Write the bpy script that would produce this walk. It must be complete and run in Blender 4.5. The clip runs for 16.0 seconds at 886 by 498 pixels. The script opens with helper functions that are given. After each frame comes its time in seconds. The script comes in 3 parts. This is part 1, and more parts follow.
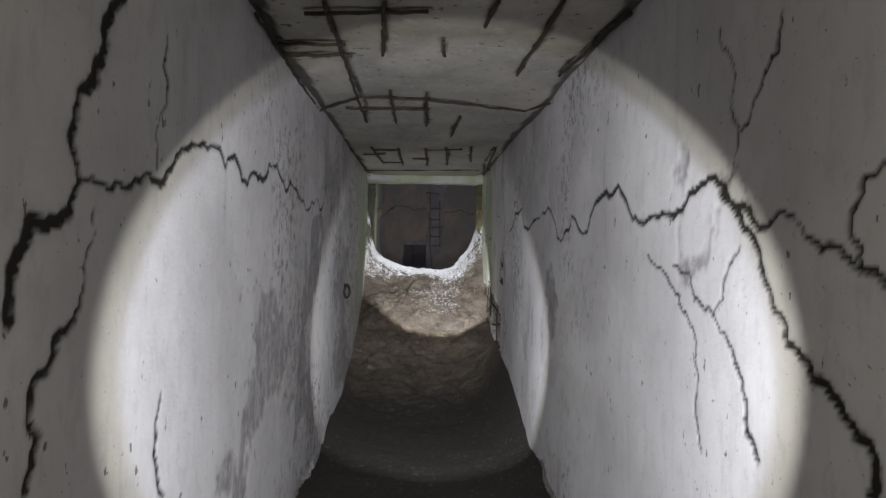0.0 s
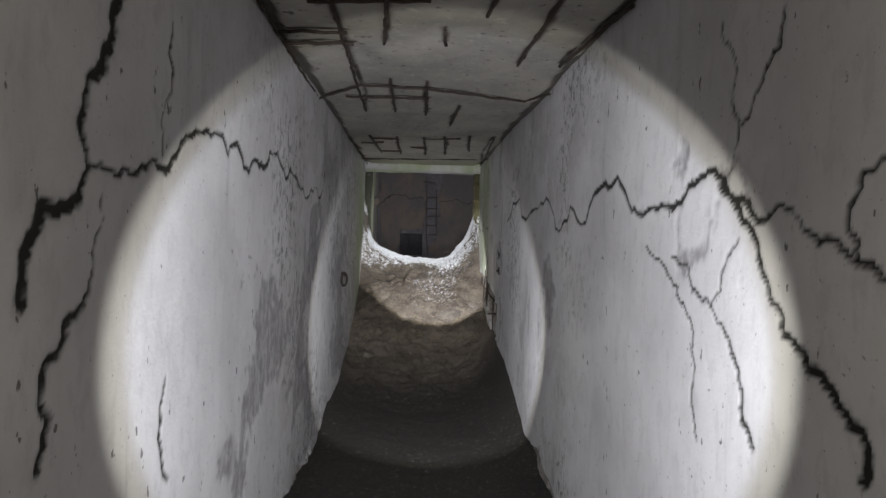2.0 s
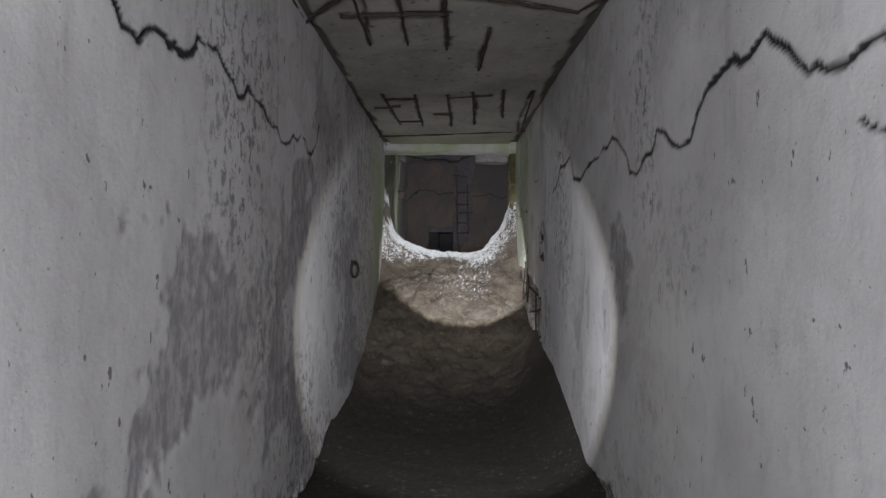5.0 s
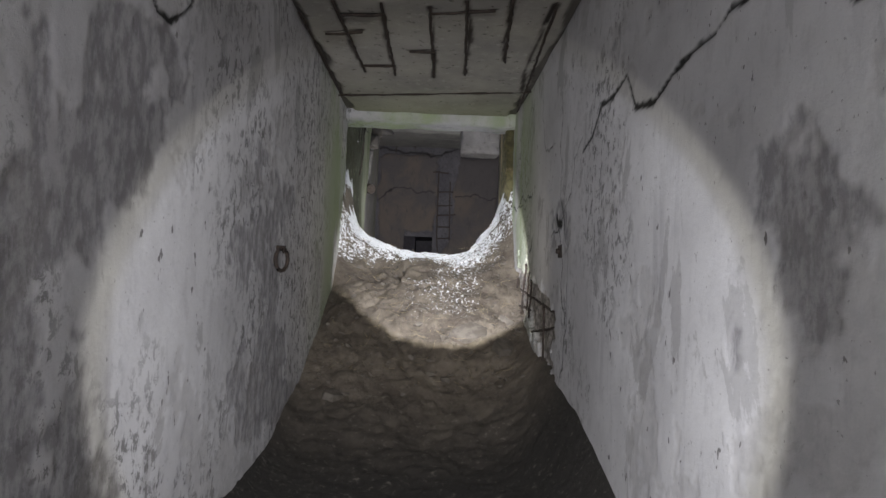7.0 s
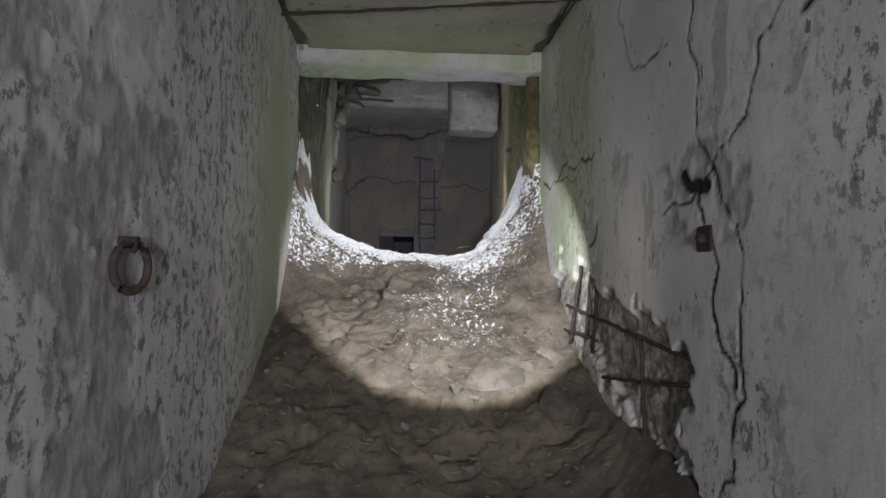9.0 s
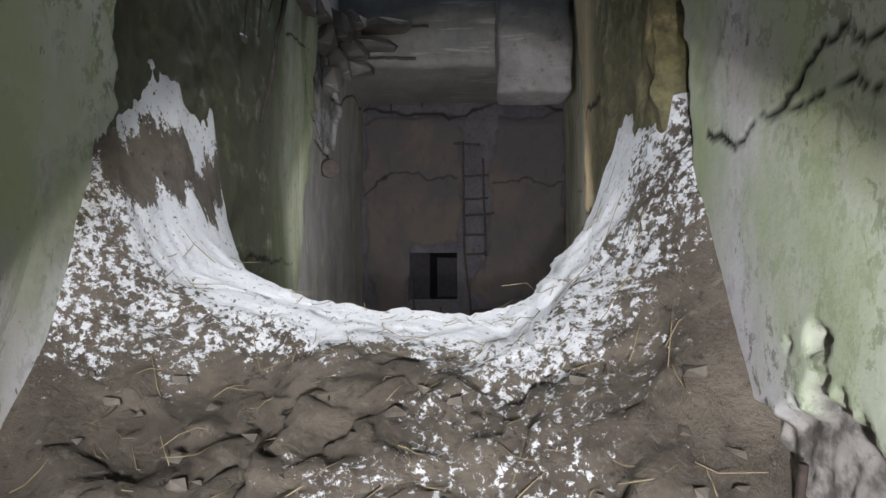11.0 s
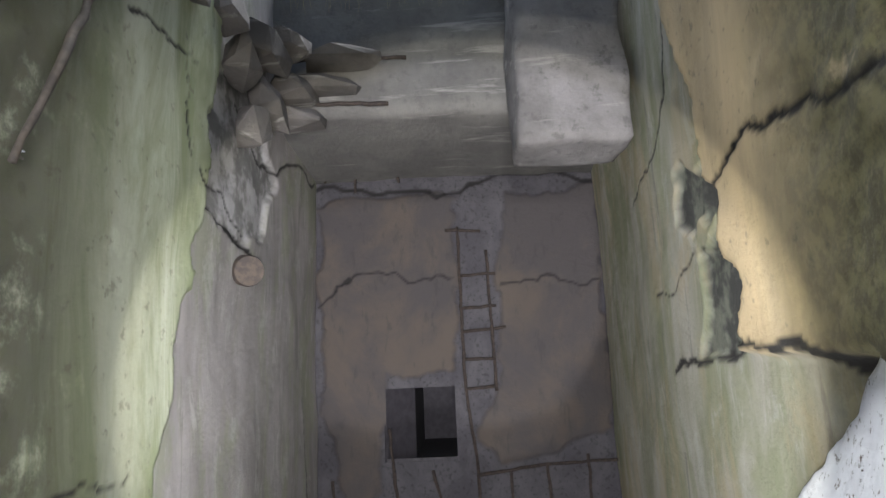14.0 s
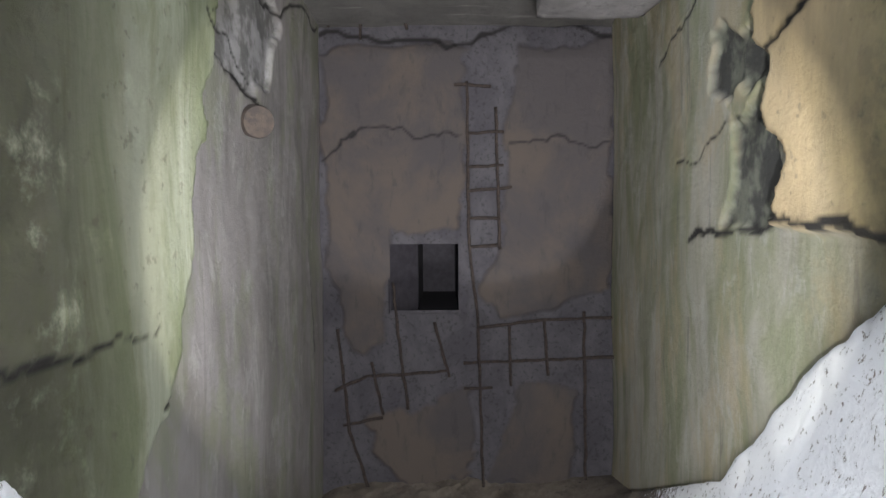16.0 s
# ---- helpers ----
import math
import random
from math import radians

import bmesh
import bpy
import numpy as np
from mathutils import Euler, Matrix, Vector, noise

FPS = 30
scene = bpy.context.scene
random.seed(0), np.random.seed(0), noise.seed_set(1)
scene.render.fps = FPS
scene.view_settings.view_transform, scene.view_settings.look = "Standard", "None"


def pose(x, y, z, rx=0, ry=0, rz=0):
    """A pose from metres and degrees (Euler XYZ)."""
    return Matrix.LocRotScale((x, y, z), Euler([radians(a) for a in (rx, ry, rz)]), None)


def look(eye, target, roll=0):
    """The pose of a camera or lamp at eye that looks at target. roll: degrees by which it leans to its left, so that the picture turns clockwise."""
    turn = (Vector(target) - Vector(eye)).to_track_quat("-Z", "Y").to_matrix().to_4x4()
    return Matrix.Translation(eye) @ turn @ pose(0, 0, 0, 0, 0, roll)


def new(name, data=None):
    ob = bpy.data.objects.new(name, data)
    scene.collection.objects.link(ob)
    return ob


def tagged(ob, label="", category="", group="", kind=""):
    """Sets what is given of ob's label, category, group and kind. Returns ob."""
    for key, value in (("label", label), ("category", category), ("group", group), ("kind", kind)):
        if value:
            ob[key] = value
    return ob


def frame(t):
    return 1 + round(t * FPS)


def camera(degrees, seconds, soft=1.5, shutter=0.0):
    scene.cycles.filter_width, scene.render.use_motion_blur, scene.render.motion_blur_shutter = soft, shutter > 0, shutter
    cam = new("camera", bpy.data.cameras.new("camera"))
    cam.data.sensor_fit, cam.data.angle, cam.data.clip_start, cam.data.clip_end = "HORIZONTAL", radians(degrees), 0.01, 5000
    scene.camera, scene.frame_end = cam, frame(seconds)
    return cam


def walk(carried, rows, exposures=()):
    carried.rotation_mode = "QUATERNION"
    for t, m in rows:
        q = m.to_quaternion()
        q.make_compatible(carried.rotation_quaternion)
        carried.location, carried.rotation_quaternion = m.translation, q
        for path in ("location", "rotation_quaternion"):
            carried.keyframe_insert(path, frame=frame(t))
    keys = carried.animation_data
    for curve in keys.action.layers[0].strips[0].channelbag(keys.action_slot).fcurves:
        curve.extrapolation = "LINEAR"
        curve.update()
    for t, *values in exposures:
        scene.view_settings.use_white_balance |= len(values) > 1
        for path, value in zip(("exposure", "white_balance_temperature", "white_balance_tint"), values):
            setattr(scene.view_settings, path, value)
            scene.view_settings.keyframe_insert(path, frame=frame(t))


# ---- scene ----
cam = camera(70.0, 16.0)
PATH = [
    (0, (-0.055, 0.013, 1.471), (0.019, 2.012, 1.467), 1.1),
    (0.5, (-0.06, -0.003, 1.465), (0.035, 1.995, 1.458), 1.1),
    (1, (-0.062, -0.005, 1.47), (0.052, 1.992, 1.457), 1.2),
    (1.5, (-0.065, -0.005, 1.467), (0.034, 1.992, 1.442), 1.4),
    (2, (-0.075, -0.005, 1.471), (0.015, 1.992, 1.433), 1.7),
    (2.5, (-0.089, 0.007, 1.465), (0.011, 2.004, 1.425), 2.3),
    (3, (-0.104, 0.048, 1.455), (0.014, 2.044, 1.41), 2.7),
    (3.5, (-0.09, 0.164, 1.412), (0.031, 2.16, 1.366), 2.3),
    (4, (-0.013, 0.382, 1.341), (0.027, 2.382, 1.307), 1.0),
    (4.2, (-0.008, 0.498, 1.306), (0.016, 2.497, 1.277), 0.4),
    (6.3, (0.015, 1.956, 1.199), (-0.059, 3.955, 1.233), 1.7),
    (6.5, (-0.001, 2.105, 1.212), (0.0, 4.105, 1.244), 2.0),
    (7, (0.024, 2.543, 1.055), (0.07, 4.542, 1.116), 2.4),
    (7.5, (-0.002, 3.02, 1.015), (-0.016, 5.02, 1.023), 2.5),
    (8, (-0.113, 3.481, 1.019), (0.018, 5.476, 1.067), 2.2),
    (8.2, (-0.111, 3.635, 1.022), (0.057, 5.627, 1.079), 2.0),
    (10.3, (0.086, 5.594, 1.178), (0.166, 8.789, 1.33), -0.5),
    (10.5, (0.173, 5.896, 1.198), (0.192, 9.093, 1.323), 0.4),
    (11, (0.219, 6.421, 1.29), (0.066, 9.614, 1.437), -0.2),
    (11.5, (0.205, 6.797, 1.336), (-0.048, 9.981, 1.525), 0.5),
    (12, (0.176, 7.194, 1.437), (-0.053, 10.378, 1.648), -0.2),
    (12.5, (0.25, 7.666, 1.605), (-0.05, 10.84, 1.872), -1.1),
    (13, (0.194, 7.962, 1.571), (0.101, 11.131, 2.008), -2.0),
    (13.5, (0.082, 8.072, 1.576), (-0.019, 11.208, 2.203), -3.0),
    (14, (0.059, 8.112, 1.578), (0.04, 11.248, 2.213), -2.4),
    (14.5, (0.04, 8.112, 1.536), (-0.006, 11.283, 1.965), -1.6),
    (15, (0.046, 8.144, 1.506), (-0.032, 11.339, 1.674), -1.2),
    (15.5, (0.014, 8.197, 1.592), (-0.032, 11.397, 1.65), 0.4),
    (16, (-0.046, 8.16, 1.608), (-0.029, 11.358, 1.512), -0.4),
]
walk(cam, [(t, look(eye, target, roll)) for t, eye, target, roll in PATH],
     [(0.0, 0.0), (3.2, 0.0), (4.0, -0.45), (4.4, -0.4), (6.4, 0.1), (8.2, 0.3), (10.4, 0.2), (11.5, 0.35), (12.2, 0.5), (12.6, 1.1), (13.4, 1.6), (14.5, 1.55), (16.0, 1.4)])

# ---------------------------------------------------------------- light
world = bpy.data.worlds.new("sky")
scene.world = world
world.use_nodes = True
sky = world.node_tree.nodes.new("ShaderNodeTexSky")
sky.sky_type = 'NISHITA'
sky.sun_disc = False
sky.sun_elevation, sky.sun_rotation = radians(78), radians(10)
world.node_tree.links.new(sky.outputs[0], world.node_tree.nodes["Background"].inputs[0])
world.node_tree.nodes["Background"].inputs[1].default_value = 0.05

sun = new("sun", bpy.data.lights.new("sun", 'SUN'))
sun.data.energy, sun.data.angle, sun.data.color = 2.7, radians(25), (0.93, 0.96, 1.0)
sun.matrix_world = look((0.4, 11.2, 12), (0.1, 8.9, 1.0))


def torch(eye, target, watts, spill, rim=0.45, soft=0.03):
    """Fixed lamps standing in for the carried torch at one stop: a cool hot beam, the warm ring round it and weak
    side light.
    """
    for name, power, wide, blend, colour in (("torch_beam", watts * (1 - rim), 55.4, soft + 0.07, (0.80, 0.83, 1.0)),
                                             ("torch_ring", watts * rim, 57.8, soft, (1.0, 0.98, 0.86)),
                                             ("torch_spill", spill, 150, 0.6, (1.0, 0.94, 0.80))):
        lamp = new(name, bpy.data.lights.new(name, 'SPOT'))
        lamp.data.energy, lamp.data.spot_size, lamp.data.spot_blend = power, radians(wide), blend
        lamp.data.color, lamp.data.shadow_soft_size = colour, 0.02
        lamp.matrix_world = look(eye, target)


# four sets lit at once, added along the path for one moving torch
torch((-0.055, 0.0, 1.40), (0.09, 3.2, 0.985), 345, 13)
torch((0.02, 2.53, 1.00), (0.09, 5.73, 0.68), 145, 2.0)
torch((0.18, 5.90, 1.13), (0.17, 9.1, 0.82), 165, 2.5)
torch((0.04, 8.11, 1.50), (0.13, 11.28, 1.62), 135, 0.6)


# ---------------------------------------------------------------- materials
def material(name):
    m = bpy.data.materials.new(name)
    m.use_nodes = True
    return m, m.node_tree, m.node_tree.nodes["Principled BSDF"]


def nd(nt, kind, **inputs):
    n = nt.nodes.new(kind)
    for k, v in inputs.items():
        n.inputs[k.replace("_", " ")].default_value = v
    return n


def noise_tex(nt, scale, detail=4.0, rough=0.6, stretch=(1, 1, 1), shift=(0, 0, 0), warp=0.0):
    tc = nt.nodes.new("ShaderNodeTexCoord")
    mp = nt.nodes.new("ShaderNodeMapping")
    mp.inputs["Scale"].default_value = stretch
    mp.inputs["Location"].default_value = shift
    nt.links.new(tc.outputs["Object"], mp.inputs[0])
    n = nt.nodes.new("ShaderNodeTexNoise")
    n.inputs["Scale"].default_value, n.inputs["Detail"].default_value = scale, detail
    n.inputs["Roughness"].default_value, n.inputs["Distortion"].default_value = rough, warp
    nt.links.new(mp.outputs[0], n.inputs["Vector"])
    return n.outputs["Fac"]


def ramp(nt, value, lo, hi, a=0.0, b=1.0):
    n = nt.nodes.new("ShaderNodeMapRange")
    n.interpolation_type = 'SMOOTHSTEP'
    for i, v in enumerate((lo, hi, a, b)):
        n.inputs[1 + i].default_value = v
    nt.links.new(value, n.inputs[0])
    return n.outputs[0]


def times(nt, a, b):
    n = nt.nodes.new("ShaderNodeMath")
    n.operation = 'MULTIPLY'
    nt.links.new(a, n.inputs[0])
    if isinstance(b, (int, float)):
        n.inputs[1].default_value = b
    else:
        nt.links.new(b, n.inputs[1])
    return n.outputs[0]


def mix(nt, fac, a, b):
    n = nt.nodes.new("ShaderNodeMix")
    n.data_type = 'RGBA'
    for sock, v in ((n.inputs[0], fac), (n.inputs[6], a), (n.inputs[7], b)):
        if isinstance(v, tuple):
            sock.default_value = (*v, 1)
        elif isinstance(v, float):
            sock.default_value = v
        else:
            nt.links.new(v, sock)
    return n.outputs[2]


def attr(nt, name):
    n = nt.nodes.new("ShaderNodeAttribute")
    n.attribute_name = name
    return n.outputs["Fac"]


def along(nt, axis):
    tc = nt.nodes.new("ShaderNodeTexCoord")
    sp = nt.nodes.new("ShaderNodeSeparateXYZ")
    nt.links.new(tc.outputs["Object"], sp.inputs[0])
    return sp.outputs[axis]


def bump(nt, bsdf, height, strength, distance):
    n = nt.nodes.new("ShaderNodeBump")
    n.inputs["Strength"].default_value, n.inputs["Distance"].default_value = strength, distance
    nt.links.new(height, n.inputs["Height"])
    nt.links.new(n.outputs[0], bsdf.inputs["Normal"])


def plaster_material():
    """Old lime-washed plaster: damp blotches, pits, runs, algae towards the open end, shade painted into the cracks.
    """
    m, nt, p = material("old_plaster")
    c = mix(nt, ramp(nt, noise_tex(nt, 1.6, 5), 0.35, 0.7), (0.60, 0.59, 0.60), (0.47, 0.46, 0.47))
    c = mix(nt, times(nt, ramp(nt, noise_tex(nt, 18, 8, 0.7, (1, 1, 0.45), (1, 9, 0)), 0.50, 0.64), 0.22), c, (0.30, 0.29, 0.31))
    peel = times(nt, ramp(nt, noise_tex(nt, 22, 10, 0.78, (1, 1, 0.75), (3, 0, 1), 0.3), 0.52, 0.56), ramp(nt, noise_tex(nt, 0.85, 4, 0.6, (1, 1, 0.8), (7, 2.3, 0)), 0.46, 0.60))
    peel = times(nt, peel, ramp(nt, along(nt, 1), 2.2, 3.3))
    c = mix(nt, times(nt, peel, 0.85), c, (0.13, 0.125, 0.125))
    rim = times(nt, ramp(nt, noise_tex(nt, 3.2, 9, 0.7, (1, 1, 0.6), (2, 6, 4), 0.6), 0.575, 0.60), ramp(nt, along(nt, 1), 2.8, 4.4))
    c = mix(nt, times(nt, rim, 0.55), c, (0.27, 0.26, 0.26))
    runs = times(nt, ramp(nt, noise_tex(nt, 5, 6, 0.65, (1, 1, 0.07), warp=0.3), 0.56, 0.72), ramp(nt, noise_tex(nt, 1.3, 2, shift=(0, 4, 4)), 0.45, 0.6))
    c = mix(nt, times(nt, runs, 0.5), c, (0.24, 0.23, 0.25))
    pits = ramp(nt, noise_tex(nt, 27, 3, 0.55, (1, 1, 0.55), (0, 0, 3)), 0.69, 0.72)
    c = mix(nt, times(nt, pits, 0.85), c, (0.10, 0.09, 0.09))
    dots = ramp(nt, noise_tex(nt, 70, 2, 0.5), 0.70, 0.76)
    c = mix(nt, times(nt, dots, 0.6), c, (0.13, 0.12, 0.12))
    green = times(nt, ramp(nt, along(nt, 1), 6.3, 7.7), ramp(nt, noise_tex(nt, 2.2, 5, 0.6, (1, 1, 0.5)), 0.36, 0.62))
    c = mix(nt, times(nt, green, 0.85), c, (0.33, 0.40, 0.21))
    c = mix(nt, times(nt, attr(nt, "flake"), 0.8), c, mix(nt, ramp(nt, noise_tex(nt, 22, 7, 0.7, (1, 1, 0.5)), 0.40, 0.62), (0.20, 0.19, 0.20), (0.42, 0.41, 0.42)))
    c = mix(nt, attr(nt, "spall"), c, mix(nt, ramp(nt, noise_tex(nt, 30, 5), 0.35, 0.65), (0.36, 0.33, 0.31), (0.12, 0.11, 0.10)))
    c = mix(nt, attr(nt, "shade_grime"), c, (0.012, 0.011, 0.010))
    nt.links.new(c, p.inputs["Base Color"])
    p.inputs["Roughness"].default_value = 0.88
    bump(nt, p, noise_tex(nt, 60, 6, 0.7), 0.35, 0.004)
    return m


def ceiling_material():
    m, nt, p = material("ceiling_concrete")
    c = mix(nt, ramp(nt, noise_tex(nt, 2.5, 6), 0.3, 0.7), (0.40, 0.38, 0.34), (0.27, 0.26, 0.24))
    c = mix(nt, times(nt, ramp(nt, noise_tex(nt, 14, 5, 0.7), 0.55, 0.68), 0.5), c, (0.50, 0.48, 0.43))
    c = mix(nt, times(nt, ramp(nt, noise_tex(nt, 20, 4), 0.63, 0.69), 0.8), c, (0.06, 0.05, 0.04))
    c = mix(nt, times(nt, ramp(nt, along(nt, 1), 6.9, 7.9), 0.5), c, (0.24, 0.25, 0.11))
    c = mix(nt, attr(nt, "shade_grime"), c, (0.030, 0.022, 0.018))
    nt.links.new(c, p.inputs["Base Color"])
    p.inputs["Roughness"].default_value = 0.9
    bump(nt, p, noise_tex(nt, 30, 6, 0.7), 0.6, 0.008)
    return m


def pit_material(name, bare, bare2, coat, coat2, moss_shade, moss_shade_lo, moss_shade_hi, broken=(0.36, 0.345, 0.335), hollow=(0.15, 0.145, 0.135)):
    """Weathered pit wall: streaked bare concrete, a coat of render, algae, and moss with the dark outside the beam
    painted in.
    """
    m, nt, p = material(name)
    streak = noise_tex(nt, 4, 7, 0.62, (1, 1, 0.24), warp=0.8)
    c = mix(nt, ramp(nt, streak, 0.36, 0.66), bare, bare2)
    c = mix(nt, times(nt, ramp(nt, noise_tex(nt, 2.2, 8, 0.7, (1, 1, 0.5), (8, 1, 3), 0.5), 0.48, 0.60), 0.45), c, coat2)
    c = mix(nt, times(nt, ramp(nt, noise_tex(nt, 9, 9, 0.75, (1, 1, 0.4), (3, 7, 1), 0.5), 0.54, 0.60), 0.35), c, (0.42, 0.41, 0.37))
    c = mix(nt, times(nt, ramp(nt, noise_tex(nt, 11, 6, 0.7, (1, 1, 0.12), (4, 4, 0), 0.4), 0.58, 0.68), 0.5), c, (0.10, 0.09, 0.085))
    d = mix(nt, ramp(nt, noise_tex(nt, 3.5, 8, 0.7, (1, 1, 0.22), (2, 5, 0), 0.6), 0.36, 0.64), coat, coat2)
    d = mix(nt, times(nt, ramp(nt, noise_tex(nt, 25, 4), 0.60, 0.70), 0.5), d, (0.12, 0.11, 0.08))
    c = mix(nt, attr(nt, "coat"), c, d)
    c = mix(nt, times(nt, times(nt, ramp(nt, along(nt, 1), moss_shade_hi, moss_shade_lo), ramp(nt, noise_tex(nt, 5, 8, 0.7), 0.24, 0.46)), 0.92), c,
            mix(nt, ramp(nt, noise_tex(nt, 22, 5, 0.7), 0.4, 0.6), moss_shade, (0.05, 0.05, 0.025)))
    c = mix(nt, attr(nt, "spall"), c, mix(nt, ramp(nt, noise_tex(nt, 7, 6, 0.6), 0.42, 0.58), broken, hollow))
    # inner shade of the cracks, put in as near-black colour
    c = mix(nt, attr(nt, "shade_grime"), c, (0.014, 0.012, 0.010))
    nt.links.new(c, p.inputs["Base Color"])
    p.inputs["Roughness"].default_value = 0.85
    bump(nt, p, noise_tex(nt, 40, 7, 0.7), 0.6, 0.008)
    return m


def far_wall_material():
    """Dark concrete with a thin brown coat of render left in patches."""
    m, nt, p = material("dark_far_wall")
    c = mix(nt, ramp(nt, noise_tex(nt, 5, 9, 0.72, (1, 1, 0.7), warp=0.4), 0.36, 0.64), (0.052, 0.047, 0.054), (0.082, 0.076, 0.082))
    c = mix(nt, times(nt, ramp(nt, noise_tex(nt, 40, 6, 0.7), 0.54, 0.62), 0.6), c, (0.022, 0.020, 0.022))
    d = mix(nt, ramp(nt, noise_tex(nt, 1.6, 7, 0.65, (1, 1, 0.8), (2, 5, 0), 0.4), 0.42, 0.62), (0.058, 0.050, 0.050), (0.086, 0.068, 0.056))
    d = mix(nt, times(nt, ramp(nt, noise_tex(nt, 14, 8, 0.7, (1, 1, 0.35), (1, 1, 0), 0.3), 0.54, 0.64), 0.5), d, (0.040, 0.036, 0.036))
    c = mix(nt, attr(nt, "coat"), c, d)
    # cracks coloured near-black in place of their shade
    c = mix(nt, attr(nt, "shade_grime"), c, (0.012, 0.010, 0.010))
    nt.links.new(c, p.inputs["Base Color"])
    p.inputs["Roughness"].default_value = 0.85
    bump(nt, p, noise_tex(nt, 45, 7, 0.72), 0.7, 0.010)
    return m


def concrete_material(name, a, b, dark=0.5):
    m, nt, p = material(name)
    c = mix(nt, ramp(nt, noise_tex(nt, 3, 6, 0.65), 0.34, 0.66), a, b)
    c = mix(nt, times(nt, ramp(nt, noise_tex(nt, 16, 6, 0.7), 0.52, 0.66), dark), c, (0.08, 0.075, 0.07))
    c = mix(nt, times(nt, ramp(nt, noise_tex(nt, 9, 5, 0.6, (0.15, 1, 1.5)), 0.58, 0.68), 0.5), c, (0.40, 0.38, 0.35))
    nt.links.new(c, p.inputs["Base Color"])
    p.inputs["Roughness"].default_value = 0.9
    bump(nt, p, noise_tex(nt, 35, 7, 0.7), 0.7, 0.010)
    return m


def earth_material():
    m, nt, p = material("earth_and_snow")
    c = mix(nt, ramp(nt, noise_tex(nt, 4, 7, 0.7), 0.33, 0.68), (0.085, 0.068, 0.053), (0.185, 0.155, 0.122))
    # shade painted in: earth goes near-black on the corridor floor before the mound
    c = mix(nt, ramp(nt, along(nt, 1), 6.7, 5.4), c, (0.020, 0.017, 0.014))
    c = mix(nt, times(nt, ramp(nt, noise_tex(nt, 38, 5, 0.7), 0.56, 0.68), 0.4), c, (0.26, 0.235, 0.20))
    c = mix(nt, times(nt, ramp(nt, noise_tex(nt, 24, 5, 0.7, shift=(5, 0, 0)), 0.58, 0.70), 0.8), c, (0.035, 0.028, 0.022))
    snow = attr(nt, "snow")
    s = nt.nodes.new("ShaderNodeMath")
    s.operation = 'ADD'
    nt.links.new(snow, s.inputs[0])
    nt.links.new(ramp(nt, noise_tex(nt, 44, 8, 0.75), 0.3, 0.7, -0.45, 0.45), s.inputs[1])
    white = times(nt, ramp(nt, s.outputs[0], 0.42, 0.60), ramp(nt, noise_tex(nt, 42, 6, 0.7, shift=(1, 2, 3)), 0.66, 0.58))
    c = mix(nt, white, c, (0.88, 0.89, 0.92))
    nt.links.new(c, p.inputs["Base Color"])
    p.inputs["Roughness"].default_value = 0.9
    bump(nt, p, noise_tex(nt, 15, 10, 0.74, warp=0.4), 0.9, 0.028)
    return m


def plain_material(name, a, b, scale=20.0, rough=0.8, metal=0.0):
    m, nt, p = material(name)
    nt.links.new(mix(nt, ramp(nt, noise_tex(nt, scale, 5), 0.35, 0.65), a, b), p.inputs["Base Color"])
    p.inputs["Roughness"].default_value, p.inputs["Metallic"].default_value = rough, metal
    bump(nt, p, noise_tex(nt, scale * 4, 4), 0.4, 0.003)
    return m


PLASTER = plaster_material()
CEILING = ceiling_material()
# west wall: olive-black also paints the shade south of the torch circle
PIT_LEFT = pit_material("streaked_pit_wall", (0.29, 0.265, 0.255), (0.195, 0.178, 0.168), (0.42, 0.43, 0.33), (0.20, 0.225, 0.12), (0.048, 0.045, 0.027), 9.2, 9.85)
PIT_RIGHT = pit_material("mossy_pit_wall", (0.34, 0.32, 0.265), (0.20, 0.21, 0.125), (0.52, 0.40, 0.23), (0.38, 0.30, 0.18), (0.12, 0.112, 0.05), 9.15, 9.72, (0.15, 0.155, 0.12), (0.045, 0.045, 0.04))
PIT_FAR = far_wall_material()
BEAM = concrete_material("board_marked_concrete", (0.17, 0.16, 0.145), (0.115, 0.108, 0.10), 0.4)
BROKEN = concrete_material("broken_concrete", (0.22, 0.205, 0.20), (0.13, 0.12, 0.115), 0.6)
CRUMBLED = concrete_material("crumbled_concrete", (0.13, 0.115, 0.105), (0.07, 0.062, 0.055), 0.7)
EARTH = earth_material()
RUST = plain_material("rusty_iron", (0.030, 0.023, 0.020), (0.060, 0.043, 0.035), 60, 0.85, 0.2)
STRAW = plain_material("dry_straw", (0.34, 0.28, 0.17), (0.22, 0.17, 0.10), 30)
ROOT = plain_material("dead_root", (0.040, 0.032, 0.026), (0.075, 0.06, 0.048), 30)
STONE = plain_material("stone_rubble", (0.15, 0.13, 0.11), (0.08, 0.068, 0.055), 14)
SNOW = plain_material("snow", (0.80, 0.81, 0.85), (0.72, 0.73, 0.78), 20)


# ---------------------------------------------------------------- builders
def lattice(u, v, size, seed):
    """Smooth value noise from -1 to 1 on a plane."""
    rng = np.random.RandomState(seed)
    g = rng.rand(97, 97) * 2 - 1
    a, b = u / size + 300, v / size + 300
    i, j = np.floor(a).astype(int), np.floor(b).astype(int)
    f, h = a - i, b - j
    f, h = f * f * (3 - 2 * f), h * h * (3 - 2 * h)
    i0, i1, j0, j1 = i % 97, (i + 1) % 97, j % 97, (j + 1) % 97
    return (g[i0, j0] * (1 - f) + g[i1, j0] * f) * (1 - h) + (g[i0, j1] * (1 - f) + g[i1, j1] * f) * h


